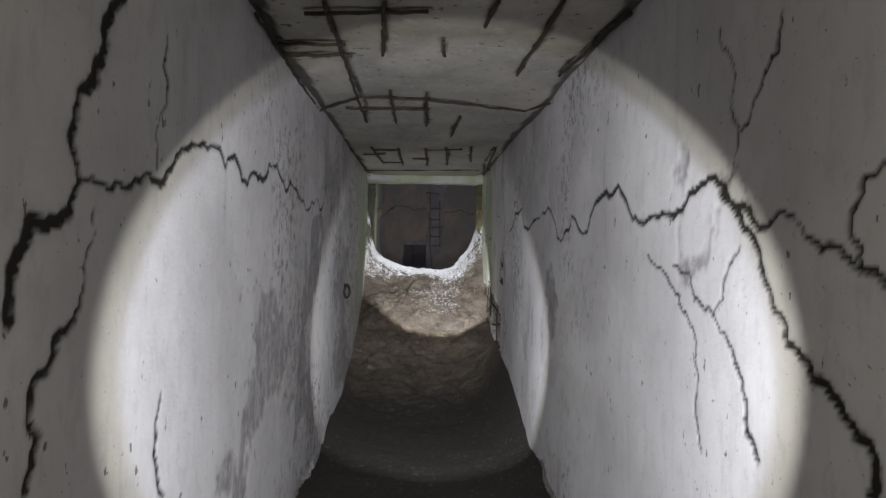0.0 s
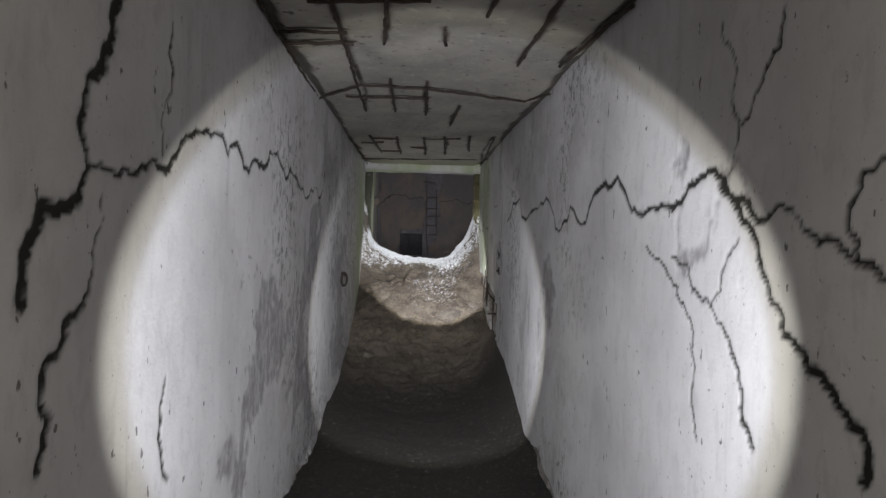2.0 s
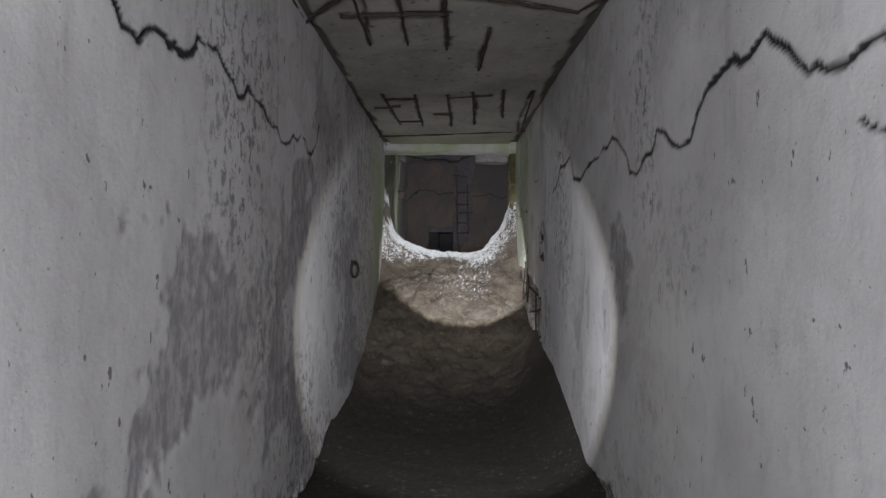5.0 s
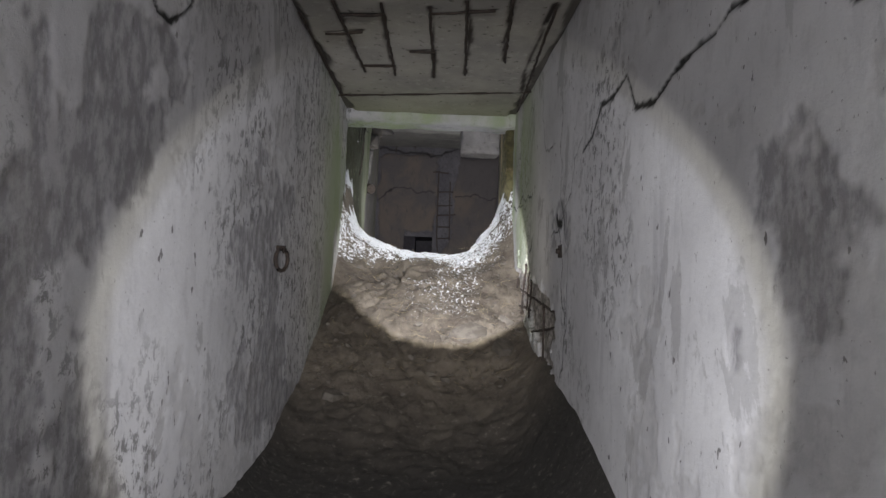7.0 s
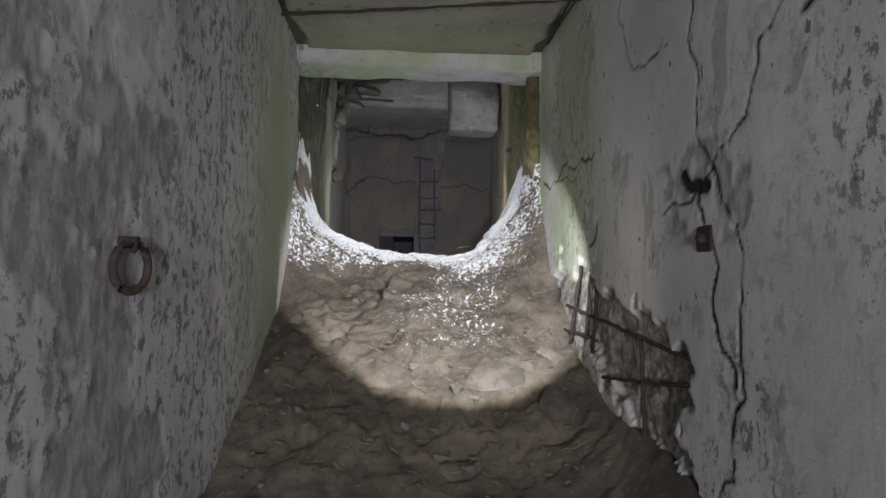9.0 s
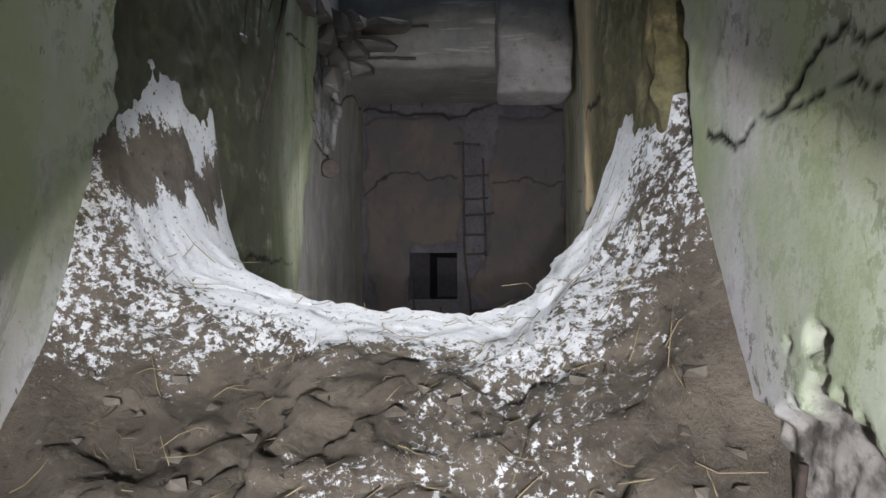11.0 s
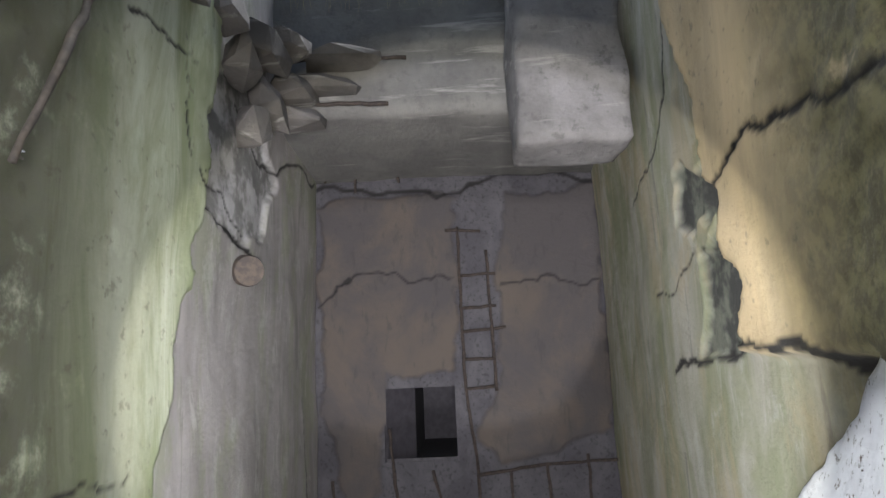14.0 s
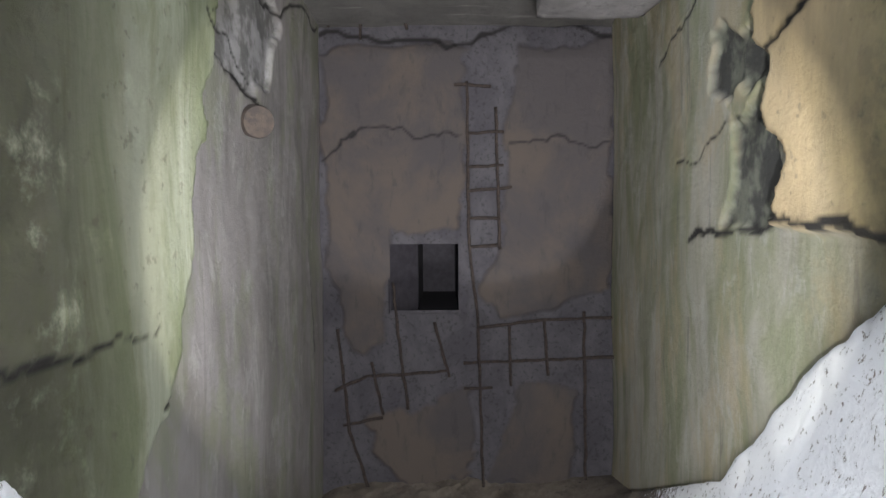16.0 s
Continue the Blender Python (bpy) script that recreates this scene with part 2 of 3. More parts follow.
def rough(u, v, size, seed, octaves=4, gain=0.5):
    return sum(gain ** k * lattice(u, v, size / 2 ** k, seed + k) for k in range(octaves))


def jagged(points, rng, steps=3, amount=0.13):
    pts = [np.array(p, float) for p in points]
    for _ in range(steps):
        out = [pts[0]]
        for a, b in zip(pts, pts[1:]):
            d = b - a
            out += [(a + b) / 2 + np.array((-d[1], d[0])) * rng.uniform(-amount, amount) * 1.6, b]
        pts = out
    return pts


def line_distance(us, vs, points, reach):
    """Distance of each grid point from a line, up to reach."""
    out = np.full((len(us), len(vs)), 9.0)
    for a, b in zip(points, points[1:]):
        i0, i1 = np.searchsorted(us, (min(a[0], b[0]) - reach, max(a[0], b[0]) + reach))
        j0, j1 = np.searchsorted(vs, (min(a[1], b[1]) - reach, max(a[1], b[1]) + reach))
        if i0 >= i1 or j0 >= j1:
            continue
        U, V = np.meshgrid(us[i0:i1], vs[j0:j1], indexing="ij")
        d = b - a
        t = np.clip(((U - a[0]) * d[0] + (V - a[1]) * d[1]) / max(1e-9, d @ d), 0, 1)
        out[i0:i1, j0:j1] = np.minimum(out[i0:i1, j0:j1], np.hypot(U - a[0] - t * d[0], V - a[1] - t * d[1]))
    return out


def inside(U, V, poly):
    hit = np.zeros(U.shape, bool)
    for (x0, y0), (x1, y1) in zip(poly, poly[1:] + poly[:1]):
        if y0 == y1:
            continue
        hit ^= ((y0 > V) != (y1 > V)) & (U < (x1 - x0) * (V - y0) / (y1 - y0) + x0)
    return hit


def blur(a, n=1):
    for _ in range(n):
        p = np.pad(a, 1, mode="edge")
        a = (p[:-2, 1:-1] + p[2:, 1:-1] + p[1:-1, :-2] + p[1:-1, 2:] + 2 * a) / 6
    return a


def sheet(name, us, vs, place, depth, normal, thick, mat, attrs, hole=None):
    """A thick slab with one worked face: place(U, V) plus depth along normal; hole leaves faces out."""
    U, V = np.meshgrid(us, vs, indexing="ij")
    co = np.stack(place(U, V), -1) + depth[..., None] * np.array(normal)
    nu, nv = U.shape
    idx = np.arange(nu * nv).reshape(nu, nv)
    quads = np.stack((idx[:-1, :-1], idx[1:, :-1], idx[1:, 1:], idx[:-1, 1:]), -1).reshape(-1, 4)
    if hole is not None:
        h = hole[:-1, :-1].reshape(-1)
        quads = quads[~h]
    loop = np.concatenate((idx[:, 0], idx[-1, 1:], idx[-2::-1, -1], idx[0, -2:0:-1]))
    back = co.reshape(-1, 3)[loop] - np.array(normal) * thick
    n0 = nu * nv
    ring = np.arange(len(loop))
    nxt = np.roll(ring, -1)
    sides = np.stack((loop[nxt], loop[ring], n0 + ring, n0 + nxt), -1)
    faces = np.concatenate((quads, sides))
    verts = np.concatenate((co.reshape(-1, 3), back))
    e1 = verts[quads[0][1]] - verts[quads[0][0]]
    e2 = verts[quads[0][3]] - verts[quads[0][0]]
    if np.cross(e1, e2) @ np.array(normal) < 0:
        faces = faces[:, ::-1]
    me = bpy.data.meshes.new(name)
    me.vertices.add(len(verts))
    me.vertices.foreach_set("co", verts.astype(np.float32).ravel())
    me.loops.add(faces.size)
    me.loops.foreach_set("vertex_index", faces.astype(np.int32).ravel())
    me.polygons.add(len(faces))
    me.polygons.foreach_set("loop_start", np.arange(0, faces.size, 4, dtype=np.int32))
    me.update(calc_edges=True)
    for key, values in attrs.items():
        a = me.attributes.new(key, 'FLOAT', 'POINT')
        a.data.foreach_set("value", np.concatenate((values.ravel(), np.zeros(len(loop)))).astype(np.float32))
    me.polygons.foreach_set("use_smooth", np.ones(len(faces), bool))
    me.materials.append(mat)
    ob = new(name, me)
    return tagged(ob, kind="structure")


def crack_field(us, vs, cracks, rng, soft=1.0, jag=0.13):
    """Depth of the lines and the dark painted along them: shade in cracks, rust round bars."""
    depth = np.zeros((len(us), len(vs)))
    shade_grime = depth.copy()
    U, V = np.meshgrid(us, vs, indexing="ij")
    wob = 1 + 0.55 * rough(U, V, 0.12, 40, 3)
    for width, pts in cracks:
        d = line_distance(us, vs, jagged(pts, rng, 3, jag), width * 4)
        w = width * wob
        shade_grime = np.maximum(shade_grime, np.clip((w * 0.95 - d) / (0.005 * soft) + 0.5, 0, 1))
        shade_grime = np.maximum(shade_grime, 0.22 * np.clip(1 - d / (w * 2.2), 0, 1))
        depth = np.maximum(depth, 0.005 * np.clip((0.75 - d / w) * 3, 0, 1))
    return depth, shade_grime


def part(name, bm, mat, parent=None, label="", smooth=True):
    me = bpy.data.meshes.new(name)
    bm.normal_update()
    bm.to_mesh(me)
    bm.free()
    me.materials.append(mat)
    if smooth:
        me.polygons.foreach_set("use_smooth", np.ones(len(me.polygons), bool))
    ob = new(name, me)
    if parent is not None:
        ob.parent = parent
    if label:
        ob["label"] = label
    return ob


def tube(bm, pts, r, sides=7, wobble=0.0, rng=random):
    pts = [Vector(p) for p in pts]
    rings = []
    for k, p in enumerate(pts):
        d = (pts[min(k + 1, len(pts) - 1)] - pts[max(k - 1, 0)]).normalized()
        a = d.orthogonal().normalized()
        b = d.cross(a)
        rr = (r[k] if isinstance(r, (list, tuple)) else r) * (1 + rng.uniform(-wobble, wobble))
        rings.append([bm.verts.new(p + (a * math.cos(2 * math.pi * i / sides) + b * math.sin(2 * math.pi * i / sides)) * rr) for i in range(sides)])
    for s, t in zip(rings, rings[1:]):
        for i in range(sides):
            bm.faces.new((s[i], s[(i + 1) % sides], t[(i + 1) % sides], t[i]))
    bm.faces.new(rings[0][::-1])
    bm.faces.new(rings[-1])
    return bm


def finer(pts, step=0.06, jitter=0.004, rng=random):
    pts = [Vector(p) for p in pts]
    out = [pts[0]]
    for a, b in zip(pts, pts[1:]):
        n = max(1, int((b - a).length / step))
        out += [a.lerp(b, (i + 1) / n) + Vector([rng.uniform(-jitter, jitter) for _ in range(3)]) for i in range(n)]
    return out


def lump(bm, centre, size, rng, cuts=2):
    """A broken, faceted lump."""
    g = bmesh.ops.create_icosphere(bm, subdivisions=cuts, radius=1.0)["verts"]
    off = Vector([rng.uniform(-50, 50) for _ in range(3)])
    for v in g:
        k = 1 + 0.35 * noise.noise(v.co * 1.3 + off) + 0.15 * noise.noise(v.co * 3.5 + off)
        v.co = Vector((v.co.x * size[0] * k, v.co.y * size[1] * k, v.co.z * size[2] * k)) + Vector(centre)


def shard(bm, centre, size, rng, n=15):
    """An angular broken piece."""
    vs = [bm.verts.new([centre[i] + size[i] * rng.uniform(-1, 1) for i in range(3)]) for _ in range(n)]
    r = bmesh.ops.convex_hull(bm, input=vs)
    bmesh.ops.delete(bm, geom=list({v for v in r["geom_interior"] + r["geom_unused"] if isinstance(v, bmesh.types.BMVert)}), context='VERTS')


def rough_block(name, lo, hi, mat, cell=0.05, amount=0.012, seed=3):
    """A concrete block with chipped, uneven faces."""
    bm = bmesh.new()
    bmesh.ops.create_cube(bm, size=1.0)
    lo, hi = Vector(lo), Vector(hi)
    for v in bm.verts:
        v.co = Vector([lo[i] + (v.co[i] + 0.5) * (hi[i] - lo[i]) for i in range(3)])
    for axis in range(3):
        n = int((hi[axis] - lo[axis]) / cell)
        for k in range(1, n):
            at = [0, 0, 0]
            at[axis] = lo[axis] + k * (hi[axis] - lo[axis]) / n
            nrm = [0, 0, 0]
            nrm[axis] = 1
            bmesh.ops.bisect_plane(bm, geom=bm.verts[:] + bm.edges[:] + bm.faces[:], plane_co=at, plane_no=nrm)
    mid = (lo + hi) / 2
    for v in bm.verts:
        p = v.co * 4 + Vector((seed, seed, 0))
        v.co += Vector((noise.noise(p), noise.noise(p + Vector((9, 0, 0))), noise.noise(p + Vector((0, 9, 0))))) * amount * 1.5
        edge = sum(1 for i in range(3) if min(v.co[i] - lo[i], hi[i] - v.co[i]) < cell * 0.5)
        if edge > 1:
            v.co += (mid - v.co).normalized() * amount * (1 + 2 * max(0, noise.noise(v.co * 7)))
    return part(name, bm, mat)


# ---------------------------------------------------------------- corridor
RNG = np.random.RandomState(5)
US = np.concatenate((np.arange(-1.5, 0.7, 0.06), np.arange(0.7, 8.0001, 0.0095)))
VS = np.arange(-0.1, 2.405, 0.0095)
GU, GV = np.meshgrid(US, VS, indexing="ij")

LEFT_CRACKS = [
    (0.018, [(1.44, 2.01), (1.35, 1.86), (1.26, 1.76), (1.26, 1.61), (1.24, 1.55), (1.23, 1.52), (1.11, 1.5), (1.07, 1.43), (1.06, 1.34)]),
    (0.012, [(1.24, 1.55), (1.34, 1.59), (1.49, 1.6), (1.68, 1.63), (1.75, 1.69), (1.9, 1.76), (2.2, 1.73), (2.48, 1.7), (2.7, 1.74), (2.97, 1.84), (3.38, 1.77), (3.91, 1.74), (4.47, 1.89)]),
    (0.01, [(1.32, 1.53), (1.29, 1.42), (1.24, 1.31), (1.19, 1.29), (1.17, 1.24), (1.12, 1.21), (1.11, 1.04)]),
    (0.006, [(1.69, 2.01), (1.69, 1.84), (1.62, 1.74), (1.63, 1.66)]),
    (0.009, [(1.68, 1.08), (1.71, 0.8)]),
]
RIGHT_CRACKS = [
    (0.022, [(5.98, 1.36), (5.90, 1.32), (5.84, 1.31)]),
    (0.009, [(5.90, 1.32), (5.86, 1.22), (5.80, 1.05), (5.70, 0.80)]),
    (0.006, [(5.95, 2.04), (5.96, 1.75), (5.86, 1.41), (5.66, 0.78), (5.83, 0.42)]),
    (0.005, [(5.46, 1.69), (5.6, 1.62), (5.68, 1.44), (6.12, 1.26)]),
    (0.004, [(6.57, 2.21), (6.45, 1.87), (6.1, 1.79)]),
    (0.012, [(5.44, 1.62), (4.19, 1.68), (3.58, 1.54), (3.25, 1.65), (2.65, 1.72), (2.36, 1.63), (2.12, 1.59), (1.87, 1.6), (1.77, 1.65), (1.63, 1.65), (1.55, 1.59), (1.44, 1.53), (1.3, 1.55)]),
    (0.012, [(1.63, 1.65), (1.52, 1.56), (1.43, 1.47), (1.34, 1.34), (1.26, 1.26), (1.17, 1.21), (1.07, 1.15), (1.06, 1.06)]),
    (0.007, [(1.92, 1.43), (1.77, 1.34), (1.64, 1.3), (1.53, 1.2), (1.48, 1.11), (1.42, 1.0)]),
    (0.005, [(2.14, 1.46), (1.92, 1.36), (1.78, 1.26), (1.74, 1.08), (1.71, 0.93)]),
    (0.005, [(1.52, 1.49), (1.59, 1.41), (1.65, 1.31)]),
    (0.006, [(1.65, 2.06), (1.58, 1.86), (1.54, 1.77), (1.6, 1.65)]),
    (0.006, [(1.36, 2.0), (1.44, 1.86), (1.53, 1.77)]),
    (0.008, [(1.3, 1.55), (1.21, 1.48), (1.11, 1.45), (1.03, 1.42)]),
    (0.006, [(1.04, 1.63), (1.1, 1.61), (1.12, 1.5), (1.1, 1.45)]),
    (0.008, [(6.84, 1.59), (6.89, 1.57), (7.03, 1.6), (7.18, 1.58), (7.28, 1.63), (7.49, 1.56), (7.88, 1.6)]),
    (0.005, [(7.02, 1.59), (7.1, 1.53), (7.21, 1.52), (7.45, 1.56)]),
    (0.007, [(6.78, 1.29), (6.82, 1.22), (6.89, 1.19)]),
]
WEST_FLAKES = [
    [(5.15, 1.3), (5.88, 1.47), (5.99, 1.36), (5.64, 1.12), (5.74, 0.93), (5.7, 0.78), (5.37, 0.61), (5.13, 0.57), (4.96, 0.6), (5.46, 0.77), (5.49, 0.9), (5.19, 0.98), (5.01, 1.01)],
    [(5.63, 0.74), (5.25, 0.6), (5.03, 0.55), (5.11, 0.41), (6.4, -0.08), (6.47, 0.11), (5.79, 0.64)],
    [(3.96, 1.63), (4.55, 1.8), (4.23, 1.47), (4.0, 1.14), (3.86, 0.84), (4.06, 0.29), (3.44, 0.54), (3.33, 0.86), (3.51, 1.02), (3.62, 1.26)],
    [(2.69, 1.17), (3.45, 1.19), (3.2, 0.85), (2.84, 0.66), (2.49, 0.49), (2.27, 0.58), (2.54, 0.83)],
]
EAST_FLAKES = [
    [(6.21, 1.39), (5.68, 1.34), (5.78, 1.19), (6.03, 1.16)],
    [(3.88, 1.04), (3.7, 1.24), (3.59, 1.25), (3.45, 1.05), (3.62, 0.94), (3.77, 0.95)],
    [(1.92, 1.52), (1.68, 1.64), (1.55, 1.54), (1.52, 1.49), (1.76, 1.5)],
]
SPALLS = [
    [(7.75, 1.05), (7.54, 1.09), (7.19, 1.08), (6.9, 1.08), (6.81, 1.0), (6.78, 0.89), (6.81, 0.76), (7.22, 0.65), (7.62, 0.8)],
    [(7.59, 1.08), (6.73, 1.05), (5.94, 0.84), (5.98, 0.56), (5.83, 0.42), (6.59, 0.56)],
]


def corridor_wall(name, x, side, cracks, spalls, flakes, seed):
    depth, shade_grime = crack_field(US, VS, [(0.8 * w, p) for w, p in cracks], RNG)
    d = 0.005 * rough(GU, GV, 1.3, seed, 2) + 0.0008 * rough(GU, GV, 0.10, seed + 20, 3)
    sp = np.zeros(GU.shape)
    for poly in spalls:
        sp = np.maximum(sp, inside(GU + 0.07 * rough(GU, GV, 0.15, 70, 6, 0.7), GV + 0.07 * rough(GU, GV, 0.15, 80, 6, 0.7), poly).astype(float))
    sp = blur(sp, 1)
    # plaster fallen from the foot of the wall
    foot = np.clip((0.10 + 0.10 * rough(GU, GV, 0.35, seed + 50, 4) - GV) / 0.02, 0, 1)
    sp = np.maximum(sp, foot)
    d = d - depth - sp * (0.036 + 0.009 * rough(GU, GV, 0.11, seed + 9, 5, 0.7))
    # shallow loss of the top coat
    loss = np.clip((rough(GU, GV, 0.5, seed + 61, 6, 0.62) - 0.62) / 0.05, 0, 1) * np.clip((GU - 2.6) / 1.0, 0, 1)
    d = d - 0.0015 * loss
    # flaked limewash
    fl = np.zeros(GU.shape)
    for poly in flakes:
        fl = np.maximum(fl, inside(GU + 0.16 * rough(GU, GV, 0.22, seed + 71, 6, 0.66), GV + 0.16 * rough(GU, GV, 0.22, seed + 81, 6, 0.66), poly).astype(float))
    fl = blur(fl, 1)
    d = d - 0.003 * fl
    return sheet(name, US, VS, lambda U, V: (np.full(U.shape, x), U - np.clip((U - 7.5) / 0.5, 0, 1) * (0.05 + 0.07 * rough(U * 0, V, 0.45, seed + 90, 6, 0.6)), V), d, (side, 0, 0), 0.35, PLASTER,
                 {"shade_grime": shade_grime, "spall": np.maximum(sp, 0.2 * loss), "flake": fl})


corridor_wall("wall_west", -0.72, 1, LEFT_CRACKS, [], WEST_FLAKES, 11)
corridor_wall("wall_east", 0.72, -1, RIGHT_CRACKS, SPALLS, EAST_FLAKES, 23)

CEILING_BARS = [
    [(-0.51, 2.44), (-0.04, 2.38)],
    [(-0.42, 2.32), (-0.45, 4.53)],
    [(-0.2, 2.31), (-0.24, 2.93)],
    [(0.03, 2.72), (0.04, 2.91)],
    [(0.21, 2.26), (0.19, 2.53)],
    [(0.44, 2.24), (0.42, 3.2)],
    [(0.71, 2.33), (0.63, 3.18)],
    [(-0.7, 2.46), (-0.73, 4.12)],
    [(-0.75, 4.2), (-0.42, 3.77), (-0.01, 3.8), (0.6, 4.03), (0.71, 3.79)],
    [(-0.54, 4.09), (-0.01, 4.06)],
    [(-0.7, 2.82), (-0.4, 2.79)],
    [(-0.71, 2.99), (-0.38, 2.95)],
    [(-0.24, 3.62), (-0.24, 4.51)],
    [(-0.03, 3.66), (-0.02, 4.58)],
    [(0.2, 4.26), (0.18, 5.01)],
    [(-0.7, 5.81), (-0.69, 7.33)],
    [(-0.5, 5.65), (-0.45, 6.77)],
    [(-0.26, 5.62), (-0.25, 6.8)],
    [(-0.02, 5.66), (0.01, 6.82)],
    [(0.16, 5.57), (0.22, 6.72)],
    [(0.38, 5.54), (0.45, 6.45)],
    [(0.6, 5.59), (0.7, 7.64)],
    [(-0.48, 5.82), (-0.26, 5.79)],
    [(-0.01, 5.74), (0.31, 5.67)],
    [(-0.61, 6.1), (-0.4, 6.05)],
    [(-0.14, 6.33), (0.01, 6.31)],
    [(-0.46, 6.64), (-0.24, 6.61)],
    [(-0.72, 7.4), (0.72, 7.06)],
]
CU = np.arange(-0.75, 0.7501, 0.015)
CV = np.concatenate((np.arange(-1.5, 1.5, 0.06), np.arange(1.5, 7.9001, 0.015)))
CX, CY = np.meshgrid(CU, CV, indexing="ij")
rust_depth, rust = crack_field(CU, CV, [(0.012, p) for p in CEILING_BARS], RNG, 2.0, 0.015)
# darker, slightly sunk band along both long edges of the ceiling
edge_band = np.clip((np.abs(CX) - 0.665 + 0.03 * rough(CX, CY, 0.2, 33, 4)) / 0.02, 0, 1)
sheet("ceiling", CU, CV, lambda U, V: (U, V, np.full(U.shape, 2.36)), 0.012 * rough(CX, CY, 0.7, 91, 6) - 0.5 * rust_depth - 0.02 * edge_band,
      (0, 0, -1), 0.25, CEILING, {"shade_grime": np.maximum(rust, 0.8 * edge_band)})
tagged(rough_block("wall_south", (-1.1, -1.75, -0.1), (1.1, -1.5, 2.65), BROKEN, 0.3), kind="structure")
tagged(rough_block("lintel", (-1.15, 7.88, 2.285), (1.3, 8.22, 3.6), PLASTER, 0.06, 0.012, 8), kind="structure")


def rebar(pts, r, label, group):
    bm = bmesh.new()
    tube(bm, finer(pts, 0.05, 0.004), r, 7, 0.15)
    return tagged(part("rebar", bm, RUST), label, "rebar", group)


for p in CEILING_BARS:
    rebar([(x, y, 2.352) for x, y in p], 0.008, "rusty reinforcing bar exposed in the spalled corridor ceiling", "ceiling reinforcing bars")
SPALL_BARS = [
    [(7.05, 1.11), (7.23, 0.73)],
    [(6.89, 1.07), (6.98, 0.7)],
    [(6.82, 1.0), (6.86, 0.74)],
    [(7.32, 0.8), (6.8, 0.8)],
    [(7.44, 1.0), (7.48, 0.83)],
    [(6.88, 1.19), (6.8, 0.89)],
    [(6.33, 0.86), (6.28, 0.49)],
    [(7.28, 0.92), (5.9, 0.83)],
    [(6.72, 0.66), (5.93, 0.76)],
]
for p in SPALL_BARS:
    rebar([(0.728, y, z) for y, z in p], 0.0075, "rusty reinforcing bar bared where the wall has broken", "wall reinforcing bars")

# mooring ring on the west wall
ring = new("wall_ring")
ring.location = (-0.715, 5.665, 1.12)
tagged(ring, "rusty iron ring hanging from a wall bolt", "ring")
bm = bmesh.new()
loop_pts = [(0.022 + 0.018 * math.sin(a), 0.055 * math.sin(a) * 0.9, -0.055 + 0.055 * math.cos(a)) for a in [i * 2 * math.pi / 24 for i in range(25)]]
tube(bm, loop_pts, 0.010, 8)
part("loop", bm, RUST, ring)
bm = bmesh.new()
tube(bm, [(-0.03, 0, 0), (0.02, 0, 0), (0.034, 0, 0.004), (0.036, 0, -0.012), (0.024, 0, -0.018)], [0.014, 0.013, 0.011, 0.010, 0.010], 8)
part("bolt", bm, RUST, ring)


# square anchor plate on the east wall
plate = new("anchor_plate")
plate.location = (0.722, 5.85, 1.17)
tagged(plate, "small square rusty anchor plate bolted to the cracked wall", "plate")
bm = bmesh.new()
bmesh.ops.create_cube(bm, size=1.0)
for v in bm.verts:
    v.co = Vector((v.co.x * 0.022, v.co.y * 0.085, v.co.z * 0.07))
bmesh.ops.bevel(bm, geom=bm.edges[:], offset=0.004, segments=2, affect='EDGES')
part("plate", bm, RUST, plate, "", False)
bm = bmesh.new()
tube(bm, [(-0.008, 0, 0), (-0.026, 0, 0), (-0.028, 0, 0)], [0.014, 0.014, 0.010], 6)
part("bolt", bm, RUST, plate, "", False)


# ---------------------------------------------------------------- earth, mound and snow
def spline(y, table):
    ys, zs = zip(*table)
    return np.interp(y, ys, zs)


MID = [(-2, 0), (5.3, 0), (5.9, 0.10), (6.6, 0.40), (7.2, 0.70), (7.7, 1.0), (8.0, 1.14), (8.3, 1.19), (8.55, 1.15), (9.2, 0.80), (10, 0.24), (11, -0.12), (11.8, -0.12), (12.3, 0.05)]
EAST = [(-2, 0), (3.9, 0), (4.7, 0.26), (5.4, 0.44), (6.0, 0.50), (6.7, 0.58), (7.3, 0.76), (7.55, 1.0), (7.8, 1.42), (8.0, 1.74), (8.2, 1.88), (8.6, 1.96), (8.85, 1.92), (9.1, 1.72), (9.35, 1.47),
        (9.6, 1.30), (9.8, 1.14), (10.2, 0.78), (11.6, 0.15), (12.3, 0.0)]
WEST = [(-2, -0.02), (4.5, 0), (5.0, 0.12), (5.7, 0.16), (6.4, 0.36), (7.0, 0.60), (7.55, 0.86), (7.8, 1.20), (8.0, 1.76), (8.25, 2.05), (8.45, 2.16), (8.70, 2.10), (8.95, 1.64),
        (9.24, 1.24), (9.45, 1.0), (9.74, 0.84), (10.2, 0.6), (11.6, 0.0), (12.3, -0.1)]
EU = np.concatenate((np.arange(-1.05, 1.3001, 0.0125),))
EV = np.concatenate((np.arange(-1.5, 4.0, 0.04), np.arange(4.0, 9.6, 0.0125), np.arange(9.6, 12.3001, 0.02)))
EX, EY = np.meshgrid(EU, EV, indexing="ij")


